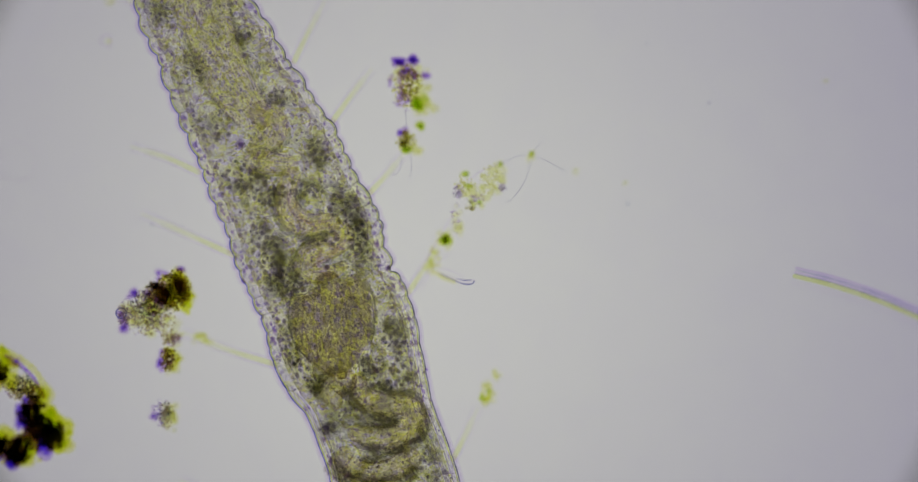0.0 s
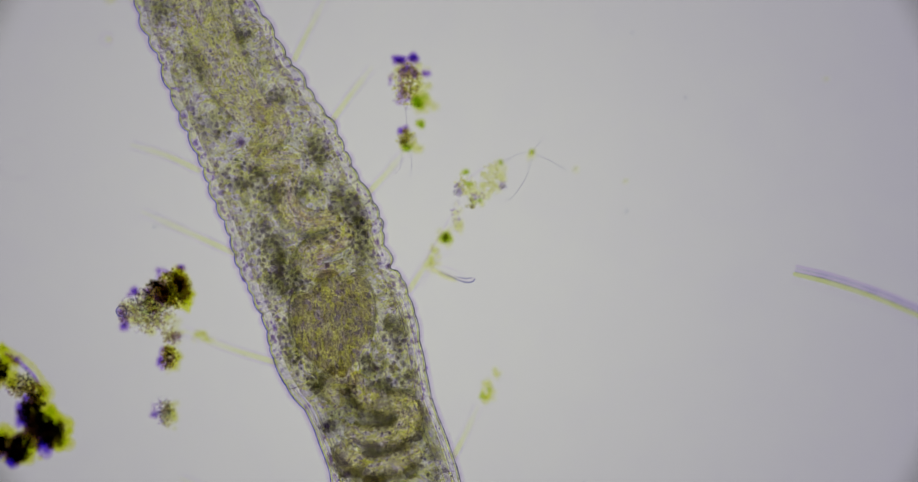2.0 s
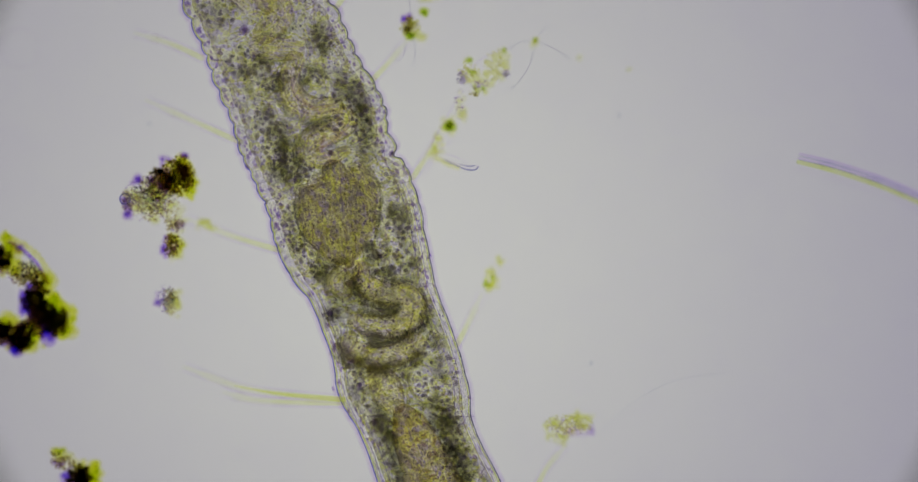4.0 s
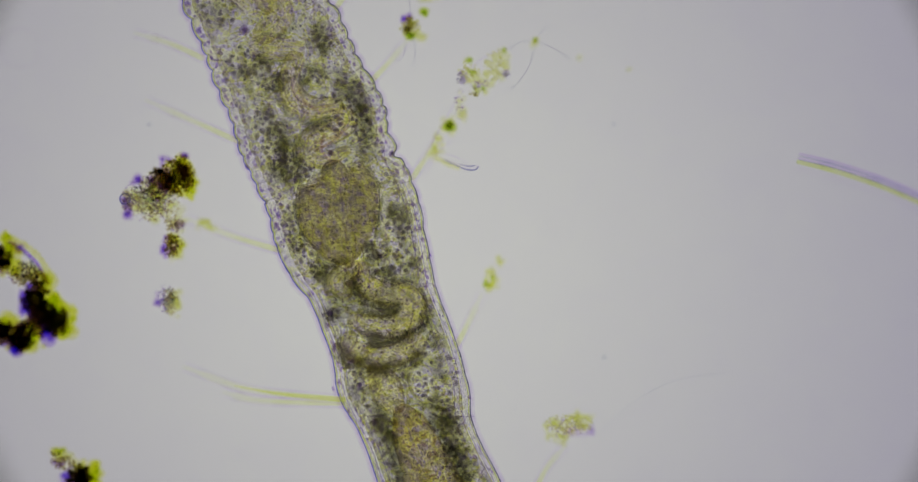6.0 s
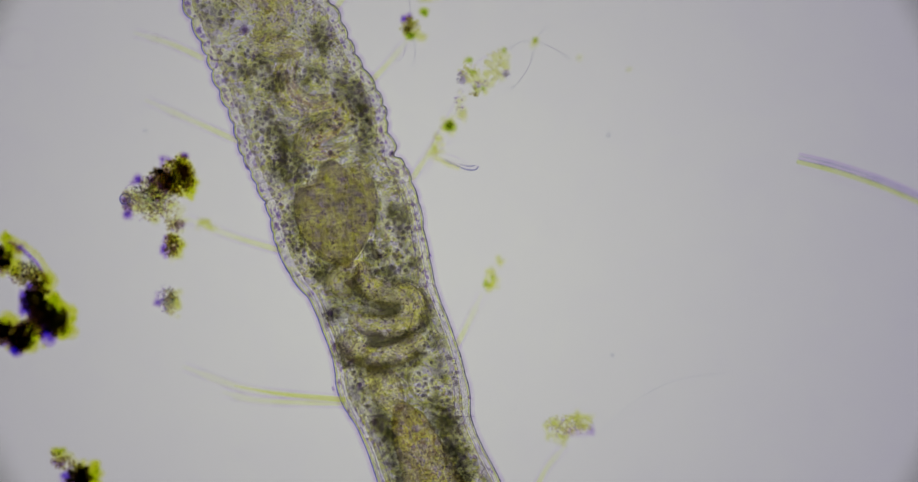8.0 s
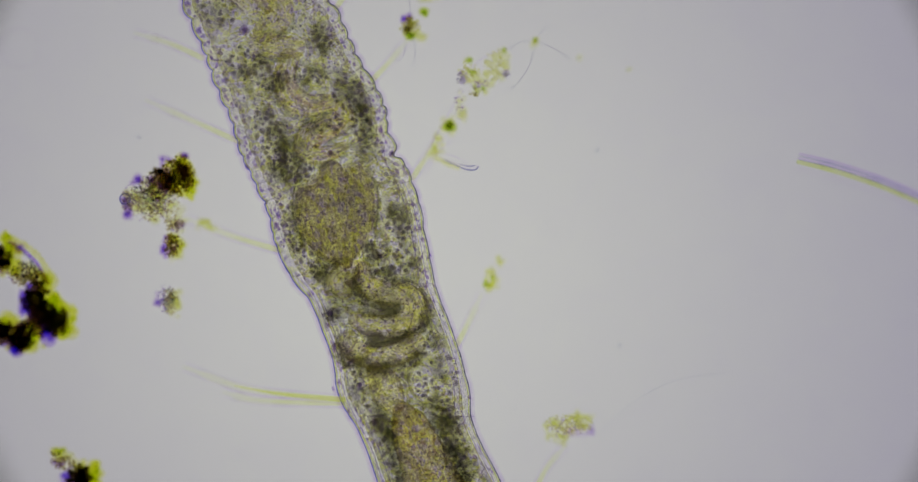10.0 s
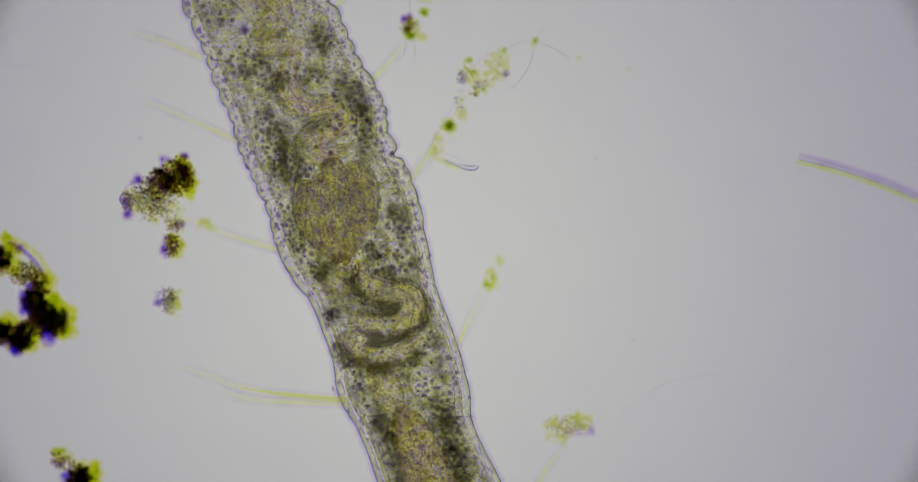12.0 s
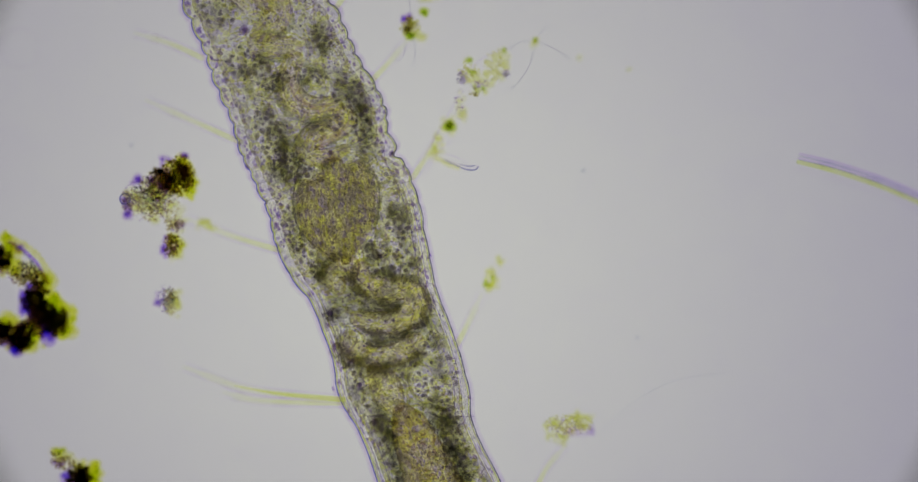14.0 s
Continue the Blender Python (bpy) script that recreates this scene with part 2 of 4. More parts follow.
# ---- shapes ----
def mesh_of(name, verts, faces, material, smooth=True):
    me = bpy.data.meshes.new(name)
    me.from_pydata([tuple(v) for v in verts], [], [tuple(f) for f in faces])
    me.materials.append(material)
    if smooth:
        me.polygons.foreach_set("use_smooth", [True] * len(me.polygons))
    me.update()
    return me


def part(name, shape, material, parent=None, label="", smooth=True):
    """Links verts and faces as one mesh object, under a thing or a part."""
    ob = new(name, mesh_of(name, *shape, material, smooth))
    ob.parent = parent
    if label:
        ob["label"] = label
    return ob


def thing(name, label, category, group="", kind=""):
    return tagged(new(name), label, category, group, kind)


def glide(points, steps):
    """Catmull-Rom through rows of numbers, with so many steps between two rows."""
    p = np.array(points, float)
    p = np.vstack([2 * p[0] - p[1], p, 2 * p[-1] - p[-2]])
    out = []
    for i in range(1, len(p) - 2):
        for u in np.arange(steps) / steps:
            a, b, c, d = p[i - 1:i + 3]
            out.append(0.5 * (2 * b + (c - a) * u + (2 * a - 5 * b + 4 * c - d) * u * u + (3 * b - a - 3 * c + d) * u ** 3))
    out.append(p[-2])
    return np.array(out)


def tube(points, steps=6, sides=12, rough=0.0, flat=1.0, seed=1):
    """A closed, rounded tube along rows of x, y, z, radius."""
    rows = glide(points, steps)
    rng = np.random.default_rng(seed)
    c, r = rows[:, :3], np.maximum(rows[:, 3], 0.15)
    along = np.gradient(c, axis=0)
    along /= np.linalg.norm(along, axis=1)[:, None] + 1e-9
    side = np.cross(along, (0, 0, 1.0))
    side /= np.linalg.norm(side, axis=1)[:, None] + 1e-9
    up = np.cross(side, along)
    # round both ends
    caps = [(0, k) for k in (0.3, 0.75)], [(len(c) - 1, k) for k in (0.75, 0.3)]
    rings = []
    for i, k in caps[0]:
        rings.append((c[i] - along[i] * r[i] * math.sqrt(1 - k * k) * 0.9, side[i], up[i], r[i] * k))
    rings += [(c[i], side[i], up[i], r[i]) for i in range(len(c))]
    for i, k in caps[1]:
        rings.append((c[i] + along[i] * r[i] * math.sqrt(1 - k * k) * 0.9, side[i], up[i], r[i] * k))
    verts, faces = [], []
    for p, s, u, w in rings:
        for k in range(sides):
            a = 2 * math.pi * k / sides
            d = w * (1 + rough * rng.normal())
            verts.append(at(*(p + s * math.cos(a) * d + u * math.sin(a) * d * flat)))
    n = len(rings)
    for i in range(n - 1):
        for k in range(sides):
            a, b = i * sides + k, i * sides + (k + 1) % sides
            faces.append((a, b, b + sides, a + sides))
    faces += [tuple(range(sides))[::-1], tuple((n - 1) * sides + k for k in range(sides))]
    return verts, faces


def ico(level):
    bm = bmesh.new()
    bmesh.ops.create_icosphere(bm, subdivisions=level, radius=1.0)
    v = np.array([q.co[:] for q in bm.verts])
    f = np.array([[q.index for q in t.verts] for t in bm.faces])
    bm.free()
    return v, f


ICO = {k: ico(k) for k in (1, 2, 3)}


def grains(spots, rough=0.2, level=2, seed=1, shells=(1.0,)):
    """Lumpy grains joined into one shape, from rows of x, y, z, radius; with several shells one inside the other they thicken inwards."""
    rng = np.random.default_rng(seed)
    verts, faces, count = [], [], 0
    for x, y, z, r in spots:
        wave, phase, wide = rng.normal(size=(3, 3)) * 1.6, rng.uniform(0, 6, 3), rng.uniform(0.8, 1.2, 3)
        for k, shell in enumerate(shells):
            v0, f0 = ICO[level if k == 0 else 1]
            lump = 1 + rough * np.sin(v0 @ wave + phase).mean(1, keepdims=True) * 1.7
            verts += [at(*p) for p in v0 * lump * r * shell * wide + (x, y, z)]
            faces += (f0 + count).tolist()
            count += len(v0)
    return verts, faces


SOFT = (1.25, 0.75)


def cloud(rng, x, y, z, rx, ry, rz, count, small, large):
    """Rows of grains scattered in an ellipsoid, thicker in its middle, none under the slide."""
    out = []
    while len(out) < count:
        p = rng.normal(size=3)
        p *= rng.uniform(0.15, 1) ** 0.6 / np.linalg.norm(p)
        r = rng.uniform(small, large)
        h = max(z + p[2] * rz, r + 0.5)
        k = 1 + (FOCUS - h) / FAR
        out.append((784 + (x + p[0] * rx - 784) * k, 412 + (y + p[1] * ry - 412) * k, h, r))
    return out


# ---- the microscope's setting ----
def box(x0, x1, y0, y1, z0, z1):
    v = [at(x, y, z) for z in (z0, z1) for y in (y0, y1) for x in (x0, x1)]
    return v, [(0, 1, 3, 2), (4, 6, 7, 5), (0, 4, 5, 1), (2, 3, 7, 6), (0, 2, 6, 4), (1, 5, 7, 3)]


def disc(x, y, z0, z1, radius, hole=0.0, sides=96):
    """A round plate, or a ring where it has a hole."""
    v, f = [], []
    for k in range(sides):
        a = 2 * math.pi * k / sides
        for r, z in ((radius, z0), (radius, z1), (hole, z1), (hole, z0)):
            v.append(at(x + math.cos(a) * r, y - math.sin(a) * r, z))
    for k in range(sides):
        a, b = 4 * k, 4 * ((k + 1) % sides)
        for i in range(4 if hole else 0):
            j = (i + 1) % 4
            f.append((a + i, a + j, b + j, b + i))
    if not hole:
        v = [q for k in range(sides) for q in (v[4 * k], v[4 * k + 1])]
        f = [(2 * k, 2 * k + 1, (2 * k + 3) % (2 * sides), (2 * k + 2) % (2 * sides)) for k in range(sides)]
        f += [tuple(2 * k for k in range(sides)), tuple(2 * k + 1 for k in range(sides))[::-1]]
    return v, f


slide = part("ground", box(-9000, 11000, -7000, 8000, -1000, 0), GLASS, smooth=False)
tagged(slide, "clear glass microscope slide under the worm", "slide", kind="structure")
slide.visible_shadow = False

illuminator = thing("illuminator", "round frosted microscope illuminator glowing under the stage", "lamp")
part("diffuser", disc(584, 452, -20100, -20000, 6500), lamp_glass(), illuminator, "glowing frosted glass", False)
part("rim", disc(584, 452, -20300, -19900, 7200, 6520), BLACK_METAL, illuminator, smooth=False)
# ring added under the slide to darken the field's corners
diaphragm = thing("field_diaphragm", "black metal ring that bounds the lit field under the slide", "diaphragm")
part("ring", disc(784, 412, -1500, -1400, 9000, 972), BLACK_METAL, diaphragm, smooth=False)

# ---- the worm ----
# middle line and half width of the body: x, y, half width
BODY = [(279, -369, 91), (310, -289, 93), (328.6, -195.3, 89.9), (365.2, -127.9, 96.3), (398.7, -56.5, 104.3), (436.1, 12.7, 110.8), (472.2, 81.7, 119.5), (503.2, 151.5, 120.9), (531.2, 215.5, 129.8), (548, 265.4, 122.1), (573.3, 320.3, 123.2),
        (589.9, 371.4, 129.8), (606.8, 418.4, 126.5), (628.3, 467.3, 112.8), (644.2, 519.3, 106.6), (666.9, 579.6, 106.5), (682.5, 639.8, 111.5), (699.9, 687.7, 106.6), (714.4, 740.8, 96.2), (738.2, 802.2, 98.4), (767, 860, 99), (791, 918, 98)]
# where the folds of the skin meet each flank (y)
FOLDS_WEST = (-330, -300, -265, -235, -200, -168, -130, -100, -80, -38, 2, 34, 72, 97, 122, 155, 187, 215, 242, 268, 294, 314, 346, 374, 401, 421, 470, 545, 640, 705)
FOLDS_EAST = (-330, -295, -262, -230, -200, -168, -128, -97, -80, -45, -22, 5, 36, 64, 92, 116, 152, 178, 202, 226, 262, 284, 311, 345, 390, 440, 520, 640, 740)


FOLD_DEEP = 7.5


def dent(y, east):
    """The deep notch in the eastern flank behind the last ring, and the shoulder after it."""
    if not east:
        return 0.0
    return -9.0 * math.exp(-((y - 262) / 6) ** 2) + 3.5 * math.exp(-((y - 292) / 20) ** 2)


def fold(y, folds):
    d, depth = 1e9, 0.0
    for i in range(len(folds) - 1):
        a, b = folds[i], folds[i + 1]
        if a <= y < b:
            u = (y - a) / (b - a)
            full = min(1.0, (b - a) / 32.0) * (0.72 + 0.5 * ((a * 37) % 11) / 11)
            depth = math.sin(math.pi * u) ** 0.55 * full
    calm = 262 if folds is FOLDS_EAST else 350
    fade = 1.0 if y < calm else max(0.28, 0.75 - (y - calm) / 200)
    return depth * fade


def worm_wall(share=1.0, folds=1.0, high=0.74, wave=0.0, first=-400):
    rows = glide(BODY, 16)
    rows = rows[rows[:, 1] > first]
    c = rows[:, :2]
    along = np.gradient(c, axis=0)
    along /= np.linalg.norm(along, axis=1)[:, None]
    east = np.stack([-along[:, 1], along[:, 0]], 1)
    east[east[:, 0] < 0] *= -1
    sides, verts, faces = 72, [], []
    for i, (x, y, w) in enumerate(rows):
        w *= share
        h = high * w
        for k in range(sides):
            a = 2 * math.pi * k / sides
            ca, sa = math.cos(a), math.sin(a)
            px, py = x + east[i, 0] * ca * w, y + east[i, 1] * ca * w
            flank = FOLDS_EAST if ca > 0 else FOLDS_WEST
            d = ((fold(py, flank) - 0.5) * FOLD_DEEP * folds + dent(py, ca > 0)) * abs(ca) ** 0.8
            r = w + d + wave * (math.sin(py * 0.11 + 2 * ca) + 0.7 * math.sin(py * 0.237 - ca) + 0.5 * math.sin(py * 0.53 + 3 * ca)) * abs(ca)
            verts.append(at(x + east[i, 0] * ca * r, y + east[i, 1] * ca * r, FOCUS + sa * h * (1 + 0.4 * d / w)))
    n = len(rows)
    for i in range(n - 1):
        for k in range(sides):
            a, b = i * sides + k, i * sides + (k + 1) % sides
            faces.append((a, a + sides, b + sides, b))
    faces += [tuple(range(sides)), tuple((n - 1) * sides + k for k in range(sides))[::-1]]
    return verts, faces


Z = FOCUS
AXIS = glide(BODY, 16)
line = glide(BODY, 28)


def flank(side, off, first=-360, last=910):
    """The outline of the body on one side (1 east, -1 west), moved outwards by off."""
    out = []
    d = np.gradient(AXIS[:, :2], axis=0)
    d /= np.linalg.norm(d, axis=1)[:, None]
    for (x, y, w), (dx, dy) in zip(AXIS, d):
        ex, ey = (-dy, dx) if -dy > 0 else (dy, -dx)
        py = y + side * ey * w
        r = w + (fold(py, FOLDS_EAST if side > 0 else FOLDS_WEST) - 0.5) * FOLD_DEEP + dent(py, side > 0) + off
        if first < py < last:
            out.append((x + side * ex * r, y + side * ey * r))
    return out


def band(side, near, deep, first, last, z, seed):
    """A flat layer along one flank, from near the skin to about deep inside it, with an uneven inner edge."""
    outer, inner = flank(side, -near, first, last), flank(side, -deep, first, last)
    rng = np.random.default_rng(seed)
    phase = rng.uniform(0, 6, 3)
    verts, faces = [], []
    for (x0, y0), (x1, y1) in zip(outer, inner):
        k = 1 + 0.16 * math.sin(y0 * 0.09 + phase[0]) + 0.12 * math.sin(y0 * 0.21 + phase[1]) + 0.08 * math.sin(y0 * 0.47 + phase[2])
        x1, y1 = x0 + (x1 - x0) * k, y0 + (y1 - y0) * k
        verts += [at(x0, y0, z), at(x1, y1, z), at(x1, y1, z - 3), at(x0, y0, z - 3)]
    n = len(outer)
    for i in range(n - 1):
        for k in range(4):
            a, b = 4 * i + k, 4 * i + (k + 1) % 4
            faces.append((a, b, b + 4, a + 4))
    faces += [(3, 2, 1, 0), tuple(4 * (n - 1) + k for k in range(4))]
    return verts, faces


worm = thing("worm", "translucent yellowish segmented aquatic worm with visible gut lying on the slide", "worm")
body_wall = part("body_wall", worm_wall(), WALL, worm, "clear ringed body wall with fine violet grain")
# outer shell added only for the violet halo round the silhouette
part("violet_halo", worm_wall(1.03, 0.9), HALO_COAT, worm, "thin violet coat standing in for the lens's colour halo")
part("inner_tissue", worm_wall(0.86, 0.6, 0.05), FLESH, worm, "mottled yellow and violet tissue inside the body")
for side in (-1, 1):
    # cells under the skin of the ringed part, long muscle fibres under the smooth part
    part("skin_layer", band(side, 1.0, 30, -360, 470, Z + 8, 20 + side), SKIN_CELLS, worm, "pale layer of skin cells with violet nuclei")
    part("muscle_layer", band(side, 1.0, 26, 455, 910, Z + 8, 40 + side), MUSCLE, worm, "pale lengthwise muscle fibres under the skin")
    # violet tubes outside the skin paint in the halo along each flank
    for off, r in ((4.0, 4.2), (2.6, 2.4)):
        part("violet_fringe", tube([(x, y, Z - 6, r) for x, y in flank(side, off)[::2]], 3, 8), FRINGE, worm, "thin violet lens fringe drawn along the skin's outer edge")
    # edge line put in as colour: blue lens fringe west, dark refraction line east
    part("skin_line", tube([(x, y, Z, 1.0) for x, y in flank(side, 0.3)], 2, 6), BLUE_LINE if side < 0 else OUTLINE, worm, "fine dark outline of the skin")
    # pale line drawn for the bright inner edge that refraction gives
    part("inner_edge_line", tube([(x, y, Z + 2, 1.3) for x, y in flank(side, -2.6)], 2, 8), INNER_EDGE, worm, "thin green-yellow line for the bright inner edge of the skin")
# the creases between the rings of the skin, bending inwards from each notch
for side, notches in ((-1, FOLDS_WEST[:27]), (1, FOLDS_EAST[:25])):
    rng = np.random.default_rng(3 + side)
    for notch in notches:
        long = rng.uniform(10, 26)
        x, y = min(flank(side, -2.0), key=lambda p: abs(p[1] - notch))
        dip = rng.uniform(-4, 6)
        way = [(x, y, Z + 20, 1.2), (x - side * long * 0.4, y + side * long * 0.16 + dip * 0.7, Z + 24, 0.9), (x - side * long, y + side * long * 0.40 + dip, Z + 28, 0.5)]
        part("crease", tube(way, 6, 6), CREASE, worm, "fine crease between two rings of the skin")

# the gut, piece by piece from head to tail: x, y of its middle line, and its half width
FOREGUT_WAY = [(268, -352, 42), (300, -280, 46), (342, -200, 49), (366, -140, 44), (386, -80, 43), (412, -34, 40), (440, 2, 32)]
COIL_WAYS = [[(452, -4, 22), (476, 14, 26), (470, 38, 24), (448, 58, 20)], [(440, 76, 20), (470, 82, 22), (504, 84, 18)], [(506, 108, 18), (496, 142, 20), (506, 176, 24), (536, 192, 22), (576, 188, 17)],
             [(596, 198, 15), (600, 216, 20), (574, 232, 23), (542, 246, 24), (534, 270, 21), (552, 280, 17), (580, 274, 13), (600, 264, 9)]]
CROP_WAY = [(569, 291, 24), (571, 297, 48), (574, 306, 66), (576, 326, 74), (576, 356, 75), (579, 390, 68), (585, 418, 50), (592, 440, 26), (595, 448, 10)]
LOOP_WAYS = [[(608, 456, 15), (592, 464, 22), (576, 478, 22), (586, 498, 14)],
             [(616, 452, 12), (616, 474, 17), (636, 490, 21), (664, 498, 22), (692, 494, 19), (708, 512, 21), (702, 536, 23), (672, 552, 22), (636, 552, 19), (606, 544, 14)],
             [(600, 566, 13), (598, 582, 18), (618, 598, 21), (648, 606, 21), (682, 600, 21), (712, 584, 22)],
             [(640, 632, 16), (652, 650, 27), (664, 674, 29), (674, 692, 20)]]
HINDGUT_WAY = [(690, 710, 20), (697, 724, 30), (704, 740, 36), (718, 774, 42), (740, 825, 48), (782, 905, 50)]
GUT_SPOTS = np.vstack([glide(way, 8) for way in [FOREGUT_WAY, CROP_WAY, HINDGUT_WAY] + COIL_WAYS + LOOP_WAYS])


def in_gut(x, y, share=0.92):
    d = np.hypot(GUT_SPOTS[:, 0] - x, GUT_SPOTS[:, 1] - y)
    return bool((d < GUT_SPOTS[:, 2] * share).any())


def gut_piece(name, way, wall, fill, label, layers=(0.95,)):
    """A piece of gut: its thin wall, and the content that fills it."""
    piece = part(name, tube([(x, y, Z, r) for x, y, r in way], 10, 28, 0.012, 0.8), wall, worm, label)
    for k, share in enumerate(layers):
        part("pulp", tube([(x, y, Z - 6 * k, r * share) for x, y, r in way], 10, 28, 0.04, 0.08, k + 1), fill, piece, "mottled yellow gut content")
    return piece


def gut_edges(outer, way, off, r, material, south=1.3, north=0.6):
    """The dark, uneven lining along both sides of a piece of gut, thinning out sideways."""
    p = glide(way, 3)
    d = np.gradient(p[:, :2], axis=0)
    d /= np.linalg.norm(d, axis=1)[:, None]
    for side in (-1, 1):
        rng = np.random.default_rng(int(p[0, 0]) + side)
        near = glide(way, 12)
        for z, share, shift in ((Z - 46, 1.7, 0.0), (Z - 34, 1.2, 1.5), (Z - 20, 0.7, -1.5), (Z - 40, 0.9, 4.0)):
            q = p[:, :2] + np.stack([-d[:, 1], d[:, 0]], 1) * (p[:, 2:] + off - shift + rng.normal(0, 1.8, (len(p), 1))) * side
            thick = np.where(q[:, 1] > p[:, 1], south, north)
            # where the inner side of a bend is crowded, the lining is left out
            ahead = (np.gradient(q, axis=0) * d).sum(1) / np.linalg.norm(np.gradient(p[:, :2], axis=0), axis=1)
            free = [a > 0.5 and bool((np.hypot(near[:, 0] - x, near[:, 1] - y) > near[:, 2] * 0.86).all()) for (x, y), a in zip(q, ahead)]
            run = []
            for (x, y), k, ok in [*zip(q, thick, free), ((0, 0), 0, False)]:
                if ok and rng.uniform() > 0.06:
                    run.append((x, y, z + rng.normal(0, 4), r * share * k * rng.uniform(0.25, 1.5)))
                    continue
                if len(run) > 2:
                    run[0], run[-1] = (*run[0][:3], run[0][3] * 0.3), (*run[-1][:3], run[-1][3] * 0.3)
                    part("lining", tube(run, 5, 12, 0.25, 0.9, 3), material, outer, "dark uneven gut lining")
                run = []


def streaks(outer, way, count, seed):
    """Thin folds along a piece of gut."""
    rng = np.random.default_rng(seed)
    p = np.array(way, float)
    d = np.gradient(p[:, :2], axis=0)
    d /= np.linalg.norm(d, axis=1)[:, None]
    for k, share in enumerate(np.linspace(-0.9, 0.9, count)):
        q = p[:, :2] + np.stack([-d[:, 1], d[:, 0]], 1) * (p[:, 2:] * share + rng.normal(0, 1.8, (len(p), 1)))
        part("streak", tube([(x, y, Z + 8, rng.uniform(0.3, 1.2)) for x, y in q], 8, 6), YELLOW_FIBRE if k % 3 else VIOLET_FIBRE, outer, "thin fold along the gut")


foregut = gut_piece("foregut", FOREGUT_WAY, GUT, FORE, "pale yellow foregut with fine grain")
gut_edges(foregut, FOREGUT_WAY, 2.0, 2.6, COIL_RIM, 0.8, 1.0)
streaks(foregut, FOREGUT_WAY, 10, 2)
coils = []
for k, way in enumerate(COIL_WAYS):
    coils.append(gut_piece("gut_coil", way, GUT, COIL, "yellow wound gut"))
    gut_edges(coils[-1], way, 1.0, 2.5, COIL_RIM, 1.4, 0.7)
    streaks(coils[-1], way, 9, 30 + k)
folds = []
for coil, ways in ((coils[2], [((500, 140), (506, 170), (534, 188), (568, 186)), ((510, 150), (520, 176), (548, 196), (574, 192))]),
                   (coils[3], [((584, 216), (600, 224), (578, 240), (548, 252)), ((572, 226), (590, 236), (570, 252), (545, 264)), ((560, 238), (556, 262), (570, 280), (590, 282))])):
    for way in ways:
        folds.append((coil, part("gut_fold", tube([(x, y, Z + 6, 2.4) for x, y in way], 8, 6, 0.3), RED_FOLD, coil, "reddish fold of the squeezing gut")))
crop = gut_piece("crop", [(x, y, r * 0.91) for x, y, r in CROP_WAY], CROP, SAND, "brown oval swelling of the gut", (0.99,))
gut_edges(crop, CROP_WAY[2:-1], -1.0, 2.4, COIL_RIM, 0.9, 0.9)
streaks(crop, CROP_WAY, 8, 8)
# its two flanks draw together when it squeezes
crop_flanks = []
for side in (-1, 1):
    p = glide(CROP_WAY, 2)
    crop_flanks.append((side, part("pulp", tube([(x + side * r * 0.06, y, Z - 6 - side, r * 0.93) for x, y, r in CROP_WAY], 10, 28, 0.04, 0.08, 5 + side), SAND, crop, "mottled yellow gut content")))
    crop_flanks.append((side, part("outline", tube([(x + side * r * 0.98, y - side * r * 0.06, Z + 4, 1.2) for x, y, r in p[2:-2]], 4, 6), GUT_RIM, crop, "thin dark outline")))
loops = []
for k, way in enumerate(LOOP_WAYS):
    loops.append(gut_piece("gut_loop", way, GUT, PULP, "dark-edged gut loop"))
    if k < 3:
        gut_edges(loops[-1], way, 0.8, 5.2, GUT_RIM, 2.0 if k == 2 else 1.35, 0.7)
    streaks(loops[-1], way, 5, 50 + k)
hindgut = gut_piece("hindgut", HINDGUT_WAY, GUT, DREGS, "yellow-brown hindgut")
gut_edges(hindgut, HINDGUT_WAY[1:], 4.0, 4.0, COIL_RIM, 1.0, 1.0)
streaks(hindgut, HINDGUT_WAY, 9, 61)
# thin lines of the muscle layer along both flanks
MIDDLE = glide(BODY, 4)
for side, first, last, inset in ((1, 300, 880, 13), (1, 280, 760, 26), (1, 440, 620, 34), (-1, 470, 900, 12), (-1, 500, 660, 21), (-1, 690, 880, 24)):
    rows = []
    for x, y, w in MIDDLE:
        px, py = x + side * (w - inset) * 0.93, y - side * (w - inset) * 0.36
        if first < py < last:
            rows.append((px, py, Z + 2, 0.9))
    part("muscle_line", tube(rows, 4, 6), THREAD, worm, "thin dark muscle line")
    part("muscle_line", tube([(x - 3, y + 1, z, r) for x, y, z, r in rows], 4, 6), YELLOW_FIBRE, worm, "thin pale muscle line")

# groups of dark gut cells: x, y, half width, half length, count
CELLS_FORE = [(768, 700, 16, 40, 12), (776, 790, 14, 36, 16), (660, 740, 10, 40, 10), (462, 235, 24, 45, 34), (496, 290, 34, 20, 34), (600, 165, 28, 34, 20), (622, 222, 16, 32, 20), (548, 62, 13, 22, 10), (424, 112, 34, 26, 20), (470, 140, 26, 20, 12), (510, 128, 26, 14, 8), (545, 128, 14, 14, 5),
              (372, 22, 26, 24, 7), (683, 385, 20, 24, 16), (494, 386, 16, 44, 16), (545, 464, 14, 18, 9), (566, 538, 15, 9, 9), (634, 430, 10, 16, 8), (524, 440, 12, 24, 8)]
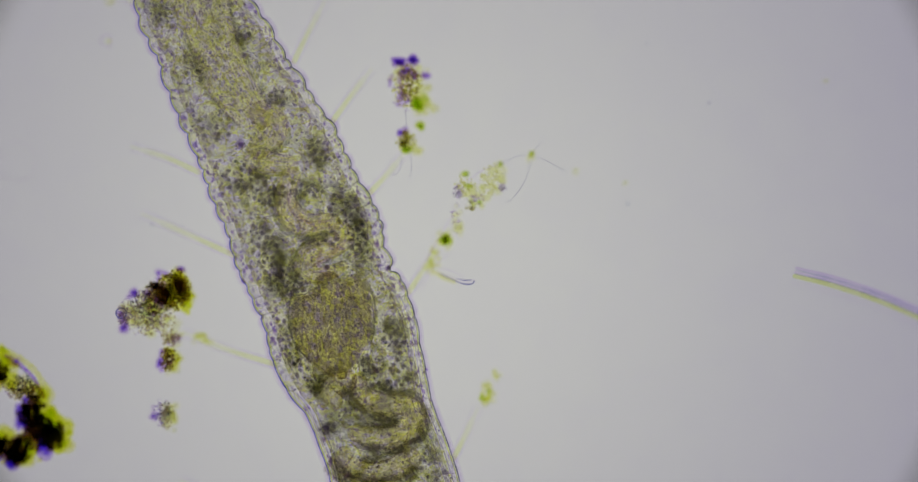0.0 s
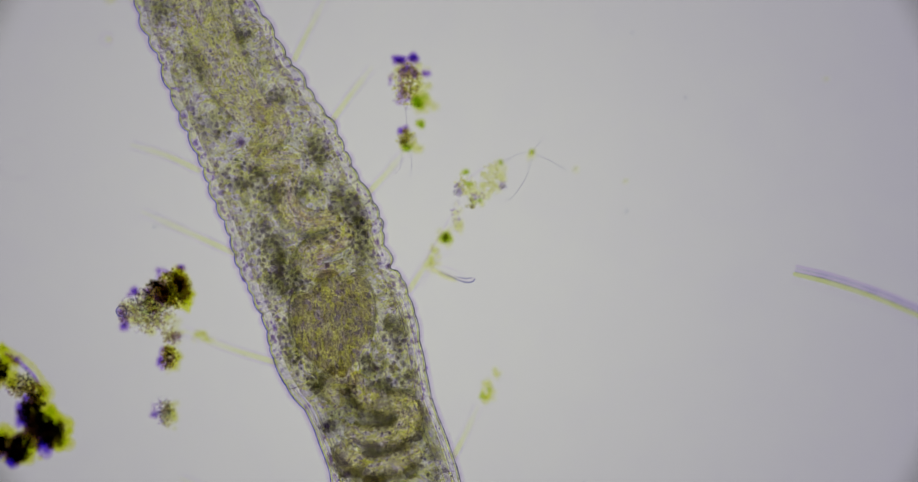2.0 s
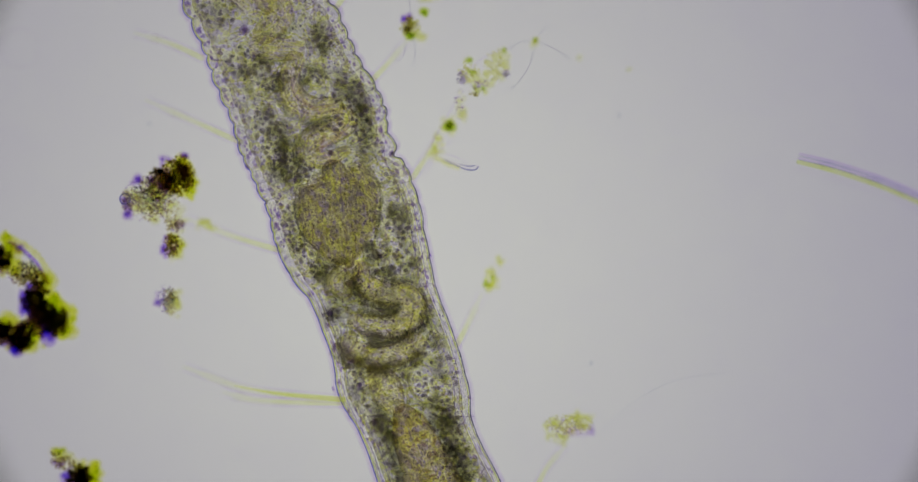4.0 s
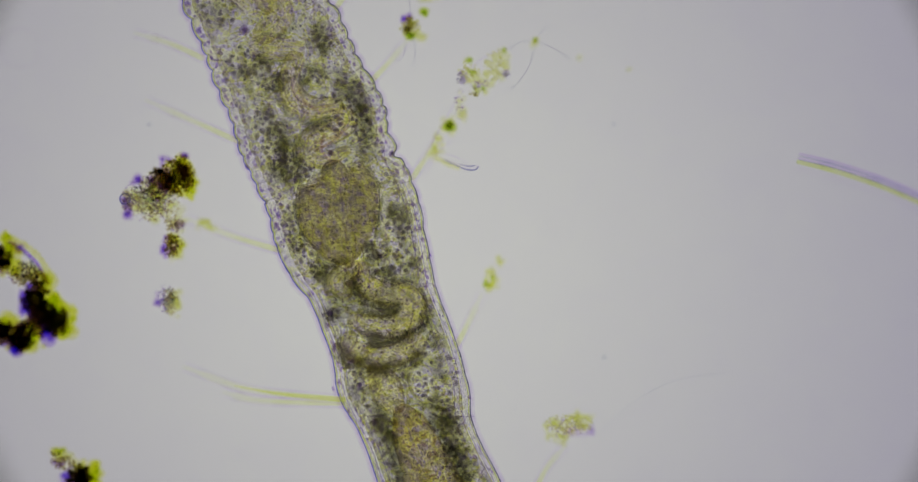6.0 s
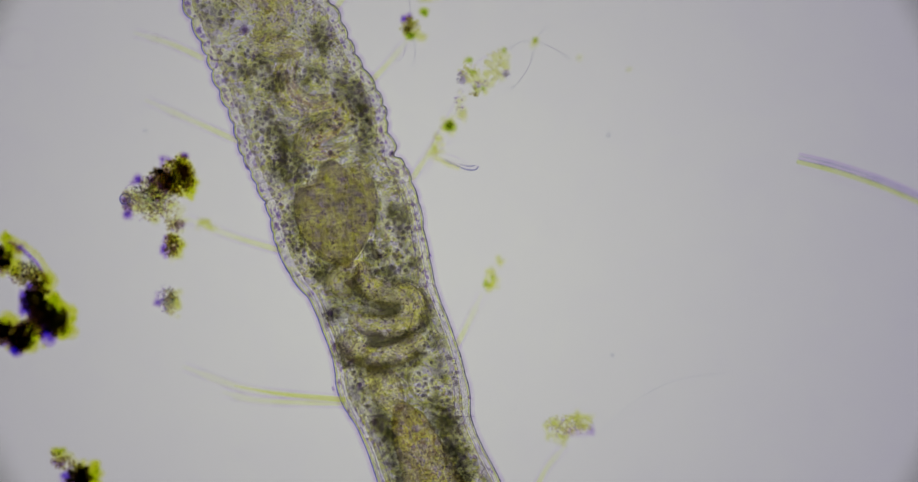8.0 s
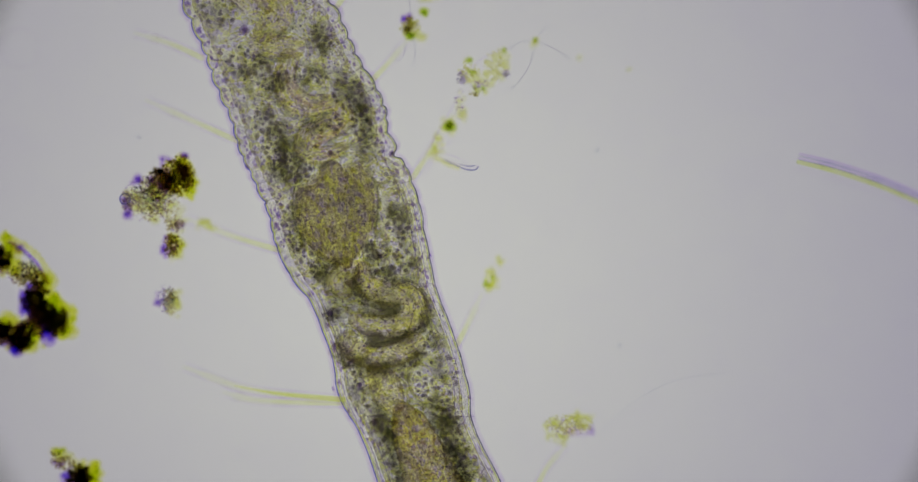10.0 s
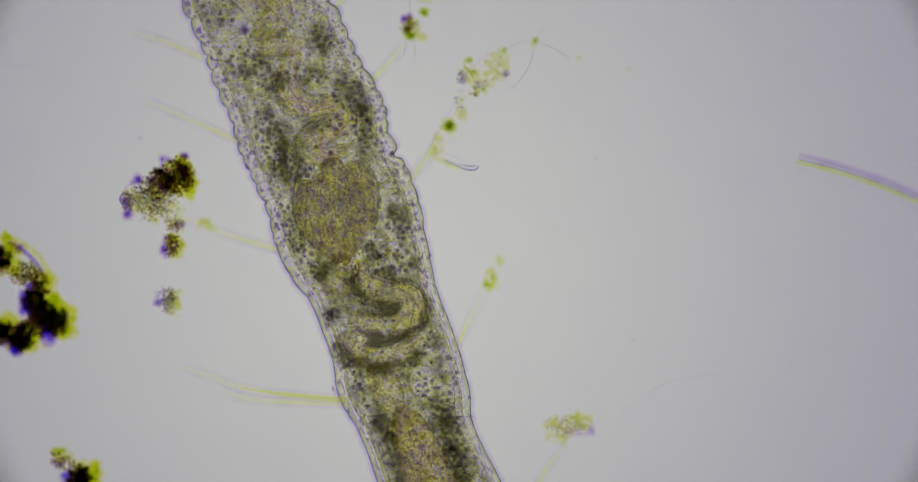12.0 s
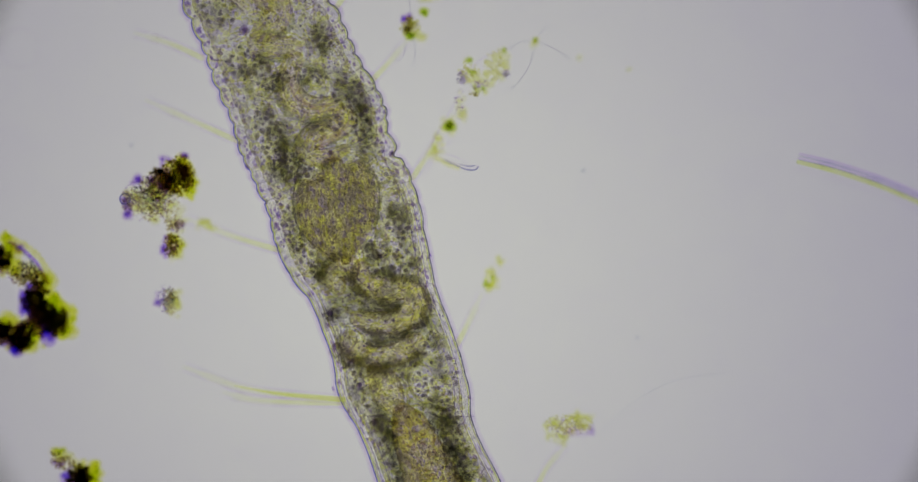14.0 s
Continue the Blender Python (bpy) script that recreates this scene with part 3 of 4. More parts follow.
CELLS_MIDDLE = [(742, 600, 20, 50, 9), (772, 745, 18, 55, 28), (625, 690, 20, 40, 5), (662, 775, 9, 45, 10), (725, 660, 18, 26, 9), (560, 212, 30, 12, 7), (690, 440, 18, 24, 10), (660, 458, 24, 14, 7), (780, 640, 8, 40, 3), (608, 640, 14, 26, 5), (278, -178, 14, 18, 4), (333, -80, 15, 26, 5), (421, -132, 16, 10, 4), (478, -30, 18, 14, 9)]
CELLS = CELLS_FORE + CELLS_MIDDLE
RNG = np.random.default_rng(4)
CELL_MESH = [mesh_of("cell", *grains([(784, 412, 0, 1.0)], 0.13, 2, k, (1.3, 0.95, 0.6)), CELL) for k in range(4)]


def spread(x, y, rx, ry, count, gap):
    """Places in an ellipse along the body, no two nearer than gap."""
    out, tries = [], 0
    while len(out) < count and tries < 4000:
        tries += 1
        a, r = RNG.uniform(0, 2 * math.pi), math.sqrt(RNG.uniform())
        u, v = r * math.cos(a) * rx, r * math.sin(a) * ry
        p = (x + u + 0.38 * v, y + v - 0.1 * u)
        if all((p[0] - q[0]) ** 2 + (p[1] - q[1]) ** 2 > gap * gap for q in out):
            out.append(p)
    return out


def within(u, y_row):
    """A place in the body: u across it from -1 to 1, and a row of its middle line."""
    x, y, w = y_row
    return x + u * w * 0.92, y - u * w * 0.38, w


def in_vacuole(x, y):
    return ((x - 722) / 24) ** 2 + ((y - 655) / 34) ** 2 < 1


SKIN = np.array(flank(-1, 0) + flank(1, 0))


def under_skin(x, y, deep=24.0):
    """Whether a place lies in the clear layer along the skin of the ringed part."""
    return y < 480 and bool((np.hypot(SKIN[:, 0] - x, SKIN[:, 1] - y) < deep).any())


more = []
for x, y, rx, ry, count in CELLS:
    for cx, cy in spread(x, y, rx, ry, count, 8.5):
        if under_skin(cx, cy):
            continue
        if cy < 0 or cy > 690:
            more.append((cx, cy, Z + RNG.uniform(-50, -20), RNG.uniform(2.8, 4.4)))
            continue
        cell = new("cell", CELL_MESH[RNG.integers(4)])
        r = RNG.uniform(2.6, 5.2)
        cell.matrix_basis = Matrix.LocRotScale(at(cx, cy, Z + RNG.uniform(-26, 24)), Euler(RNG.uniform(0, 6, 3)), (r, r, r * 0.8))
        cell.parent = worm
tagged(part("cells", grains(more, 0.2, 2, 6, (1.3, 0.95, 0.6)), CELL, worm, "dark round cells at both ends"), kind="stuff")
# the murky mass round the gut: thick where the dark cells lie, thin elsewhere
murk = []
HEAPS = [(602, 166, 28, 30, 44), (622, 212, 18, 38, 34), (548, 66, 15, 26, 22), (500, 262, 28, 24, 30), (470, 220, 24, 40, 30), (490, 292, 34, 16, 24), (425, 112, 36, 26, 24), (470, 150, 30, 18, 20), (520, 128, 30, 12, 12), (560, 216, 40, 14, 18), (372, 24, 28, 22, 16),
         (683, 376, 24, 28, 24), (498, 392, 14, 40, 14), (545, 470, 14, 20, 12), (632, 436, 12, 18, 10), (620, 262, 14, 16, 8), (600, 520, 26, 16, 14), (566, 540, 13, 10, 7), (650, 535, 30, 8, 6), (640, 586, 40, 7, 8), (742, 590, 18, 46, 12), (660, 470, 26, 14, 8), (766, 735, 20, 55, 40), (784, 805, 16, 45, 26), (668, 770, 12, 60, 24), (668, 715, 18, 12, 10), (640, 715, 14, 10, 8), (745, 700, 14, 26, 8), (620, 680, 20, 26, 6), (604, 602, 8, 8, 4), (622, 618, 12, 5, 6), (650, 628, 14, 5, 8), (684, 622, 14, 5, 7), (714, 606, 10, 6, 5),
         (277, -175, 14, 24, 12), (336, -84, 15, 30, 14), (421, -134, 18, 12, 10), (480, -28, 20, 12, 12), (440, -100, 10, 26, 3), (650, 500, 70, 60, 26)]
for x, y, rx, ry, count in HEAPS:
    for cx, cy in spread(x, y, rx, ry, count, 4.0):
        if not in_gut(cx, cy, 0.75) and not under_skin(cx, cy, 25) or x == 650:
            murk.append((cx, cy, Z + RNG.uniform(-80, -45), RNG.uniform(6, 14)))
for k in range(900):
    u = RNG.uniform(-0.70, 0.70)
    cx, cy, w = within(u, line[RNG.integers(170, len(line) - 8)])
    if not in_gut(cx, cy, 0.8) and not in_vacuole(cx, cy) and not under_skin(cx, cy):
        murk.append((cx, cy, Z + RNG.uniform(-70, -40), RNG.uniform(4, 9)))
for k in range(420):
    cx, cy, w = within(RNG.uniform(-0.74, 0.74), line[RNG.integers(330, len(line) - 8)])
    if not in_gut(cx, cy, 0.75) and not in_vacuole(cx, cy) and not under_skin(cx, cy):
        murk.append((cx, cy, Z + RNG.uniform(-60, -30), RNG.uniform(4, 10)))
tagged(part("cell_mass", grains(murk, 0.25, 2, 8, (1.35, 1.05, 0.75, 0.45)), MURK, worm, "hazy olive-grey mass of cells round the gut"), kind="stuff")

# clear cells with a dark nucleus, one by one: x, y, radius
for x, y, r in ((486, 362, 9), (482, 384, 7), (489, 402, 8), (500, 421, 7), (473, 345, 6), (700, 350, 7), (676, 330, 7), (655, 420, 7), (660, 298, 8), (480, 212, 10), (716, 658, 8), (722, 676, 7), (737, 684, 7), (705, 648, 7), (498, 300, 8), (640, 660, 7), (300, -150, 8), (468, -120, 8)):
    way = [(x + r * math.cos(a), y + r * math.sin(a), Z + 10, 0.8) for a in np.linspace(0, 2 * math.pi * 0.97, 13)]
    ringed = part("clear_cell", tube(way, 3, 6), VIOLET_FIBRE, worm, "round clear cell with a dark nucleus")
    part("nucleus", grains([(x, y, Z + 10, r * 0.42)], 0.15, 2, x, (1.25, 0.8)), CELL, ringed)

# a clear vacuole with a thick yellow-olive skin
for share, r, tint in ((1.0, 3.2, YELLOW_FIBRE), (1.06, 2.2, COIL_RIM), (0.94, 1.0, VIOLET_FIBRE)):
    way = [(722 + share * (23 * math.cos(a) + 8 * math.sin(a)), 655 + share * 34 * math.sin(a), Z + 6, r * (0.6 + 0.4 * math.sin(3 * a))) for a in np.linspace(0.3, 6.3, 18)]
    part("vacuole", tube(way, 4, 8), tint, worm, "clear round vacuole with a thick skin")
# a few large dark violet cells apart from the others
for x, y, r in ((600, 617, 5.5), (613, 658, 5), (640, 721, 6), (417, 52, 5.5), (669, 263, 4), (564, 262, 5), (648, 438, 4.5), (565, 537, 5)):
    part("violet_cell", grains([(x, y, Z + 6, r), (x + 1.5, y - 1, Z + 8, r * 0.6)], 0.2, 2, x, (1.25, 0.9, 0.5)), VIOLET_CELL, worm, "dark violet cell")

dots = []
for k in range(220):
    u = RNG.uniform(-0.93, 0.93)
    x, y, w = within(u, line[RNG.integers(30, len(line) - 5)])
    dots.append((x, y, Z + RNG.uniform(-12, 30), RNG.uniform(1.4, 3.0)))
for name, material, count, small, large, level in (("olive_granules", OLIVE_GRAIN, 800, 2.0, 4.2, 1), ("violet_granules", VIOLET_GRAIN, 600, 2.0, 4.6, 2), ("dark_granules", DARK_GRAIN, 90, 1.4, 3.0, 1)):
    spots = []
    for k in range(count):
        u = RNG.uniform(-0.9, 0.9)
        x, y, w = within(u, line[RNG.integers(20, len(line) - 5)])
        if in_vacuole(x, y) or under_skin(x, y, 20) or y > 440 and k % 3 == 0 or in_gut(x, y) and (name == "dark_granules" or k % 2):
            continue
        spots.append((x, y, Z + RNG.uniform(-14, 16), RNG.uniform(small, large)))
    tagged(part(name, grains(spots, 0.2, level, count, SOFT), material, worm, "fine granules in the body fluid"), kind="stuff")
    if name != "olive_granules":
        # each bead sits south-east of its granule as a painted lens fringe
        beads = [(x + 0.9 * r + 1.2, y + 0.7 * r + 0.8, z - 2, r * 0.9) for x, y, z, r in spots]
        tagged(part("yellow_fringe_beads", grains(beads, 0.2, 1, count + 1), FRINGE_BEAD, worm, "fine yellow beads beside dark granules, standing in for lens fringes"), kind="stuff")


def wisps(count, seed, small, large, lean):
    """Short curved fibres strewn through the body, joined into one shape."""
    rng = np.random.default_rng(seed)
    verts, faces = [], []
    for k in range(count):
        u = rng.uniform(-0.7, 0.7)
        x, y, w = within(u, line[rng.integers(10, len(line) - 10)])
        z = Z + rng.uniform(-12, 22)
        a, bend, step = radians(lean) + rng.normal(0, 0.7), rng.normal(0, 0.6), rng.uniform(4, 13)
        if math.hypot((x - 578) / 76, (y - 366) / 86) < 1:
            a, bend = radians(82) + rng.normal(0, 0.25), rng.normal(0, 0.1)
        rows = []
        for i in range(4):
            rows.append((x, y, z, rng.uniform(small, large) * (1, 1.2, 1.2, 0.6)[i]))
            x, y, a = x + math.cos(a) * step, y + math.sin(a) * step, a + bend
        v, f = tube(rows, 3, 5)
        faces += [tuple(q + len(verts) for q in face) for face in f]
        verts += v
    return verts, faces


for name, material, count, small, large, lean in (("yellow_fibres", YELLOW_FIBRE, 600, 0.8, 1.7, -20), ("violet_fibres", VIOLET_FIBRE, 260, 0.7, 1.4, -25), ("yellow_fibres", YELLOW_FIBRE, 420, 0.7, 1.3, 62)):
    tagged(part(name, wisps(count, count, small, large, lean), material, worm, "fine curved tissue fibres"), kind="stuff")
# longer violet nuclei in the clear layer, and the line along its inner side
for side in (-1, 1):
    spots, inner = flank(side, -12, -350, 820), flank(side, -24, -350, 470)
    long = []
    for k in range(80):
        x, y = spots[RNG.integers(len(spots))]
        if y > 480 and k % 2:
            continue
        x, y, r = x + RNG.normal(0, 5), y + RNG.normal(0, 3), RNG.uniform(1.6, 3.4)
        for step in (-0.8, 0.0, 0.8):
            long.append((x + 0.36 * step * r, y + 0.93 * step * r, Z - 8, r))
    tagged(part("skin_nuclei", grains(long, 0.15, 1, 12 + side, SOFT), SKIN_NUCLEUS, worm, "pale violet nuclei of the skin cells"), kind="stuff")
    part("muscle_line", tube([(x + 3 * math.sin(y * 0.06) + 2 * math.sin(y * 0.17), y, Z + 10, 0.9) for x, y in inner[::4]], 4, 6), VIOLET_FIBRE, worm, "thin violet line under the skin cells")
tagged(part("nuclei", grains(dots, 0.1, 1, 9), NUCLEUS, worm, "tiny violet nuclei in the skin"), kind="stuff")

# long hair bristles: x, y at the root, then the way to the tip
HAIRS = [((345, 99), (290, 74), (228, 55)), ((410, 243), (330, 207), (246, 170)), ((478, 428), (400, 405), (318, 374)), ((586, 683), (480, 674), (400, 660), (312, 628)),
         ((586, 689), (500, 688), (430, 684), (380, 672)), ((508, -90), (534, -145), (560, -195)), ((574, 12), (606, -33), (640, -78)), ((637, 135), (665, 105), (695, 68)), ((704, 305), (728, 268), (752, 230)),
         ((780, 590), (800, 552), (822, 505)), ((915, 838), (935, 800), (968, 762)), ((248, -185), (236, -192), (218, -200))]



def beside(way, off):
    """The same way, shifted sideways."""
    p = np.array(way, float)
    d = np.gradient(p, axis=0)
    d /= np.linalg.norm(d, axis=1)[:, None]
    return p + np.stack([-d[:, 1], d[:, 0]], 1) * off


def bristle(way, wide, parent):
    """A clear bristle, thick-walled at its root and thinning out to a faint tip."""
    n = len(way)
    p = [(x, y, 70 - 54 * k / (4 * n - 4)) for k, (x, y) in enumerate(glide(way, 4))]
    shaft = part("bristle", tube([(*c, wide * (0.72 + 0.4 * k / len(p)) * (1 if k < len(p) - 2 else 0.35)) for k, c in enumerate(p)], 4, 10), BRISTLE, parent, "long clear yellowish hair bristle")
    for share in (0.8, 0.55):
        q = p[:max(3, round(len(p) * share))]
        part("core", tube([(*c, wide * 0.75 * (1 - 0.8 * (k / (len(q) - 1)) ** 2)) for k, c in enumerate(q)], 4, 10), BRISTLE, shaft)
    # violet tubes along both sides imitate the bristle's thin edge shadows
    for side in (-1, 1):
        p = beside(way, side * wide * 1.1)
        part("edge", tube([(x, y, 68 - 56 * k / (n - 1), 2.6 * (1 - 0.4 * k / (n - 1))) for k, (x, y) in enumerate(p)], 8, 8), EDGE, shaft, "violet edge")
    return shaft


for way in HAIRS:
    hair = bristle(way, 6.5, worm)
    if way[0] == (586, 683):
        p = glide([(x, y) for x, y in way[:3]], 4)
        for r in (5.0, 3.2):
            part("root", tube([(x, y, 74 - 2 * k, r * (1 - k / 9.5)) for k, (x, y) in enumerate(p)], 4, 10), YOLK, hair, "bright yellow bristle root")


# ---- debris on the slide ----
def clump(name, label, lumps, seed):
    """A flock of detritus: rows of part name, material, and cloud numbers. Dense lumps get yellow and violet beads
    along their sides for the lens's colour fringes.
    """
    rng = np.random.default_rng(seed)
    base = thing(name, label, "debris", "debris on the slide")
    for k, (what, material, *c) in enumerate(lumps):
        x, y, z, rx, ry, rz, count, small, large = c
        coarse = what == "core" or material in (SOOT, YELLOW, RIM, GREEN, EDGE, VIOLET)
        if coarse:
            spots = cloud(rng, x, y, z if material == SOOT else z - 12, rx, ry, rz, count, small, large)
        else:
            # fine grains lie on top of the flock
            spots = cloud(rng, x, y, z + 28, rx, ry, rz, int(count * (2.0 if material == BROWN else 2.6)), small * 0.6, large * 0.62)
        tagged(part(what, grains(spots, 0.25, 2 if coarse else 1, seed * 31 + k, SOFT), material, base), kind="stuff")
        # soft beads under the dense lumps imitate the lens's colour fringes: yellow along their eastern sides, violet
        # along their western ones
        side_fringes = []
        if material == SOOT:
            side_fringes = [("yellow_lens_fringe", RIM, 15, -6, 2, 1.8), ("yellow_lens_fringe", RIM, 13, 9, 3, 1.7), ("violet_film", BLUE, -9, 8, 2, 1.6)]
        elif material == BROWN:
            side_fringes = [("yellow_lens_fringe", LENS_YELLOW, 5, -1, 6, 2.0), ("violet_film", LENS_VIOLET, -6, 2, 16, 2.2)]
        elif material in (OLIVE_GRAIN, FLOC):
            side_fringes = [("yellow_lens_fringe", YELLOW, 5, 1, 6, 2.6)]
        for fringe_name, tint, dx, dy, step, wide in side_fringes if count > 25 else []:
            rows = [(x + dx, y + dy, r * wide * 1.25 + 1.5 + 6 * (k % 3), r * wide) for x, y, z, r in spots[::step] if ((x - c[0]) / c[3]) ** 2 + ((y - c[1]) / c[4]) ** 2 > 0.15]
            tagged(part(fringe_name, grains(rows, 0.25, 2, seed * 37 + k, SOFT), tint, base), kind="stuff")
    return base


def fringed(x, y, rx, ry, count):
    """A dense black lump."""
    return [("dark_mass", SOOT, x, y, 36, rx, ry, 30, int(count * 1.6), 2.2, 6)]


clump("detritus_clump", "nearly black rough clump of detritus with yellow edges",
      fringed(4, 442, 22, 22, 30) + fringed(62, 508, 24, 32, 46) + fringed(96, 546, 24, 26, 40) + fringed(40, 574, 25, 24, 40) + fringed(2, 566, 22, 22, 32) + fringed(74, 530, 24, 20, 20)
      + [("yellow_floc", RIM, 12, 408, 34, 10, 14, 16, 20, 3, 6), ("grey_floc", FLOC, 40, 470, 30, 30, 20, 16, 70, 2, 5), ("grey_floc", VIOLET_GRAIN, 38, 466, 30, 28, 20, 16, 40, 2, 4), ("yellow_floc", YELLOW, 52, 462, 34, 22, 18, 16, 30, 2, 5),
         ("brown_mass", BROWN, 60, 480, 34, 20, 16, 16, 40, 2, 5), ("grey_floc", DARK_GRAIN, 46, 462, 30, 26, 20, 16, 40, 1.5, 3.5), ("grey_floc", VIOLET, 30, 424, 30, 14, 12, 14, 14, 2, 4)], 11)
black = bpy.data.objects["detritus_clump"]
# the yellow and violet strands colour in this arc's lens fringes
for name, tint, off, r in (("yellow_lens_fringe", RIM, -8, 5.0), ("violet_film", LENS_VIOLET, 2, 2.6), ("violet_film", BLUE, 0, 1.4), ("dark_strand", LINE, 5, 1.0)):
    part(name, tube([(x - off * 0.7, y + off * 0.7, z, r) for x, y, z in ((14, 412, 30), (42, 430, 44), (64, 452, 50), (80, 484, 34))], 8, 8, 0.25), tint, black)
clump("detritus_clump", "black and yellow rough clump of detritus", fringed(136, 814, 21, 20, 40) + [
    ("yellow_floc", YELLOW, 104, 776, 30, 22, 12, 16, 50, 2, 5), ("yellow_floc", RIM, 100, 770, 30, 14, 7, 12, 14, 2, 4), ("brown_mass", BROWN, 94, 776, 30, 9, 7, 10, 12, 2, 4), ("grey_floc", FLOC, 108, 790, 30, 22, 14, 15, 40, 2, 5), ("violet_film", VIOLET, 98, 792, 30, 14, 7, 15, 14, 2, 4)], 12)
# yellow floc on the east side and violet along the top imitate lens fringes
clump("detritus_clump", "brown granular clump of detritus with a pale fringe", [
    ("brown_mass", BROWN, 304, 302, 45, 31, 35, 35, 280, 2, 4.6), ("brown_mass", BROWN, 284, 304, 40, 26, 24, 25, 60, 2, 5), ("core", BROWN, 305, 302, 28, 26, 29, 10, 32, 5, 8), ("black_grain", SOOT, 268, 294, 50, 12, 9, 15, 22, 1.8, 4),
    ("grey_floc", VIOLET_GRAIN, 254, 340, 40, 48, 40, 25, 190, 1.5, 4), ("grey_floc", FLOC, 262, 340, 40, 48, 42, 25, 130, 1.8, 4.5), ("grey_floc", DARK_GRAIN, 266, 322, 40, 38, 30, 25, 70, 1.5, 3.4), ("grey_floc", BROWN, 274, 320, 40, 30, 26, 20, 40, 2, 4)] + [
    ("grey_floc", HAZE_CELL, 260, 334, 40, 40, 34, 25, 60, 4, 8), ("grey_floc", YELLOW, 262, 342, 40, 46, 40, 25, 80, 4, 8), ("yellow_floc", RIM, 326, 318, 40, 12, 26, 20, 30, 2, 5), ("tail", BROWN, 292, 418, 36, 13, 22, 18, 80, 1.8, 4), ("tail", FLOC, 296, 420, 36, 15, 24, 18, 50, 2, 4.5),
    ("tail", VIOLET, 280, 420, 30, 6, 18, 14, 12, 2, 4), ("link", FLOC, 297, 382, 30, 18, 18, 15, 40, 2, 4.5), ("link", VIOLET_GRAIN, 300, 384, 30, 16, 14, 15, 24, 1.6, 3.6)] + [
    ("violet_film", VIOLET, 310, 383, 30, 8, 4, 8, 8, 2, 4), ("violet_film", VIOLET, 217, 362, 40, 7, 16, 15, 14, 2.5, 5), ("grey_floc", VIOLET_GRAIN, 218, 344, 40, 14, 18, 15, 40, 2, 4), ("grey_floc", FLOC, 220, 344, 40, 15, 20, 15, 26, 2, 4), ("violet_film", VIOLET, 213, 340, 40, 6, 6, 8, 6, 2, 4), ("violet_film", VIOLET, 236, 306, 30, 14, 9, 12, 14, 2.5, 5), ("violet_film", VIOLET, 282, 272, 30, 10, 4, 8, 8, 2.5, 5),
    ("violet_film", VIOLET, 314, 266, 30, 6, 4, 8, 8, 2.5, 5)], 13)
part("round_cell", tube([(213 + 9 * math.cos(a), 340 + 9 * math.sin(a), 84, 1.3) for a in np.linspace(0, 6.0, 12)], 3, 6), LINE, bpy.data.objects["detritus_clump.002"], "round violet cell wall")
clump("small_clump", "small grey-yellow granular clump", [("grey_floc", HAZE_CELL, 287, 514, 28, 14, 24, 18, 30, 3, 5), ("grey_floc", VIOLET_GRAIN, 282, 512, 28, 14, 27, 18, 55, 1.5, 3.4), ("grey_floc", FLOC, 291, 516, 28, 16, 27, 15, 50, 1.8, 4), ("grey_floc", DARK_GRAIN, 289, 508, 28, 12, 20, 15, 14, 1.5, 3.2), ("violet_film", VIOLET, 270, 516, 28, 6, 16, 10, 12, 2, 4), ("yellow_floc", YELLOW, 298, 520, 28, 12, 26, 10, 26, 3, 6)], 14)
clump("violet_clump", "clump of violet and grey grains", [("violet_film", VIOLET, 686, -88, 35, 13, 6, 12, 26, 2.5, 6), ("violet_film", VIOLET, 714, -92, 35, 9, 7, 12, 22, 2.5, 6),
    ("violet_film", VIOLET, 706, -69, 35, 20, 14, 16, 34, 2, 5), ("violet_film", VIOLET, 734, -65, 30, 7, 7, 8, 7, 2, 5)] + [("grey_floc", OLIVE_GRAIN, 702, -47, 35, 26, 40, 20, 80, 2, 5), ("grey_floc", VIOLET_GRAIN, 700, -43, 35, 26, 42, 20, 50, 1.5, 4),
    ("violet_film", VIOLET, 696, -35, 35, 14, 30, 14, 22, 2, 5), ("violet_film", VIOLET, 673, -57, 30, 4, 12, 8, 6, 2, 4), ("brown_mass", BROWN, 708, -57, 35, 16, 26, 16, 9, 3, 6), ("yellow_floc", YELLOW, 706, -55, 30, 34, 46, 16, 40, 4, 8),
    ("algae", GREEN, 724, -15, 34, 15, 13, 14, 12, 4, 8), ("yellow_floc", YELLOW, 732, -11, 30, 22, 16, 14, 18, 4, 8)], 15)
clump("algae_clump", "small dark green clump with hair-like strands", [("core", BROWN, 698, 48, 30, 14, 15, 15, 24, 2, 5), ("algae", GREEN, 726, 22, 34, 6, 6, 6, 5, 4, 6),
    ("algae", GREEN, 699, 62, 34, 10, 6, 10, 10, 3, 6), ("violet_film", VIOLET, 694, 32, 30, 12, 7, 10, 18, 2, 4), ("grey_floc", OLIVE_GRAIN, 700, 46, 30, 18, 18, 10, 40, 2, 4), ("yellow_floc", YELLOW, 716, 62, 30, 12, 10, 10, 10, 3, 6)], 16)
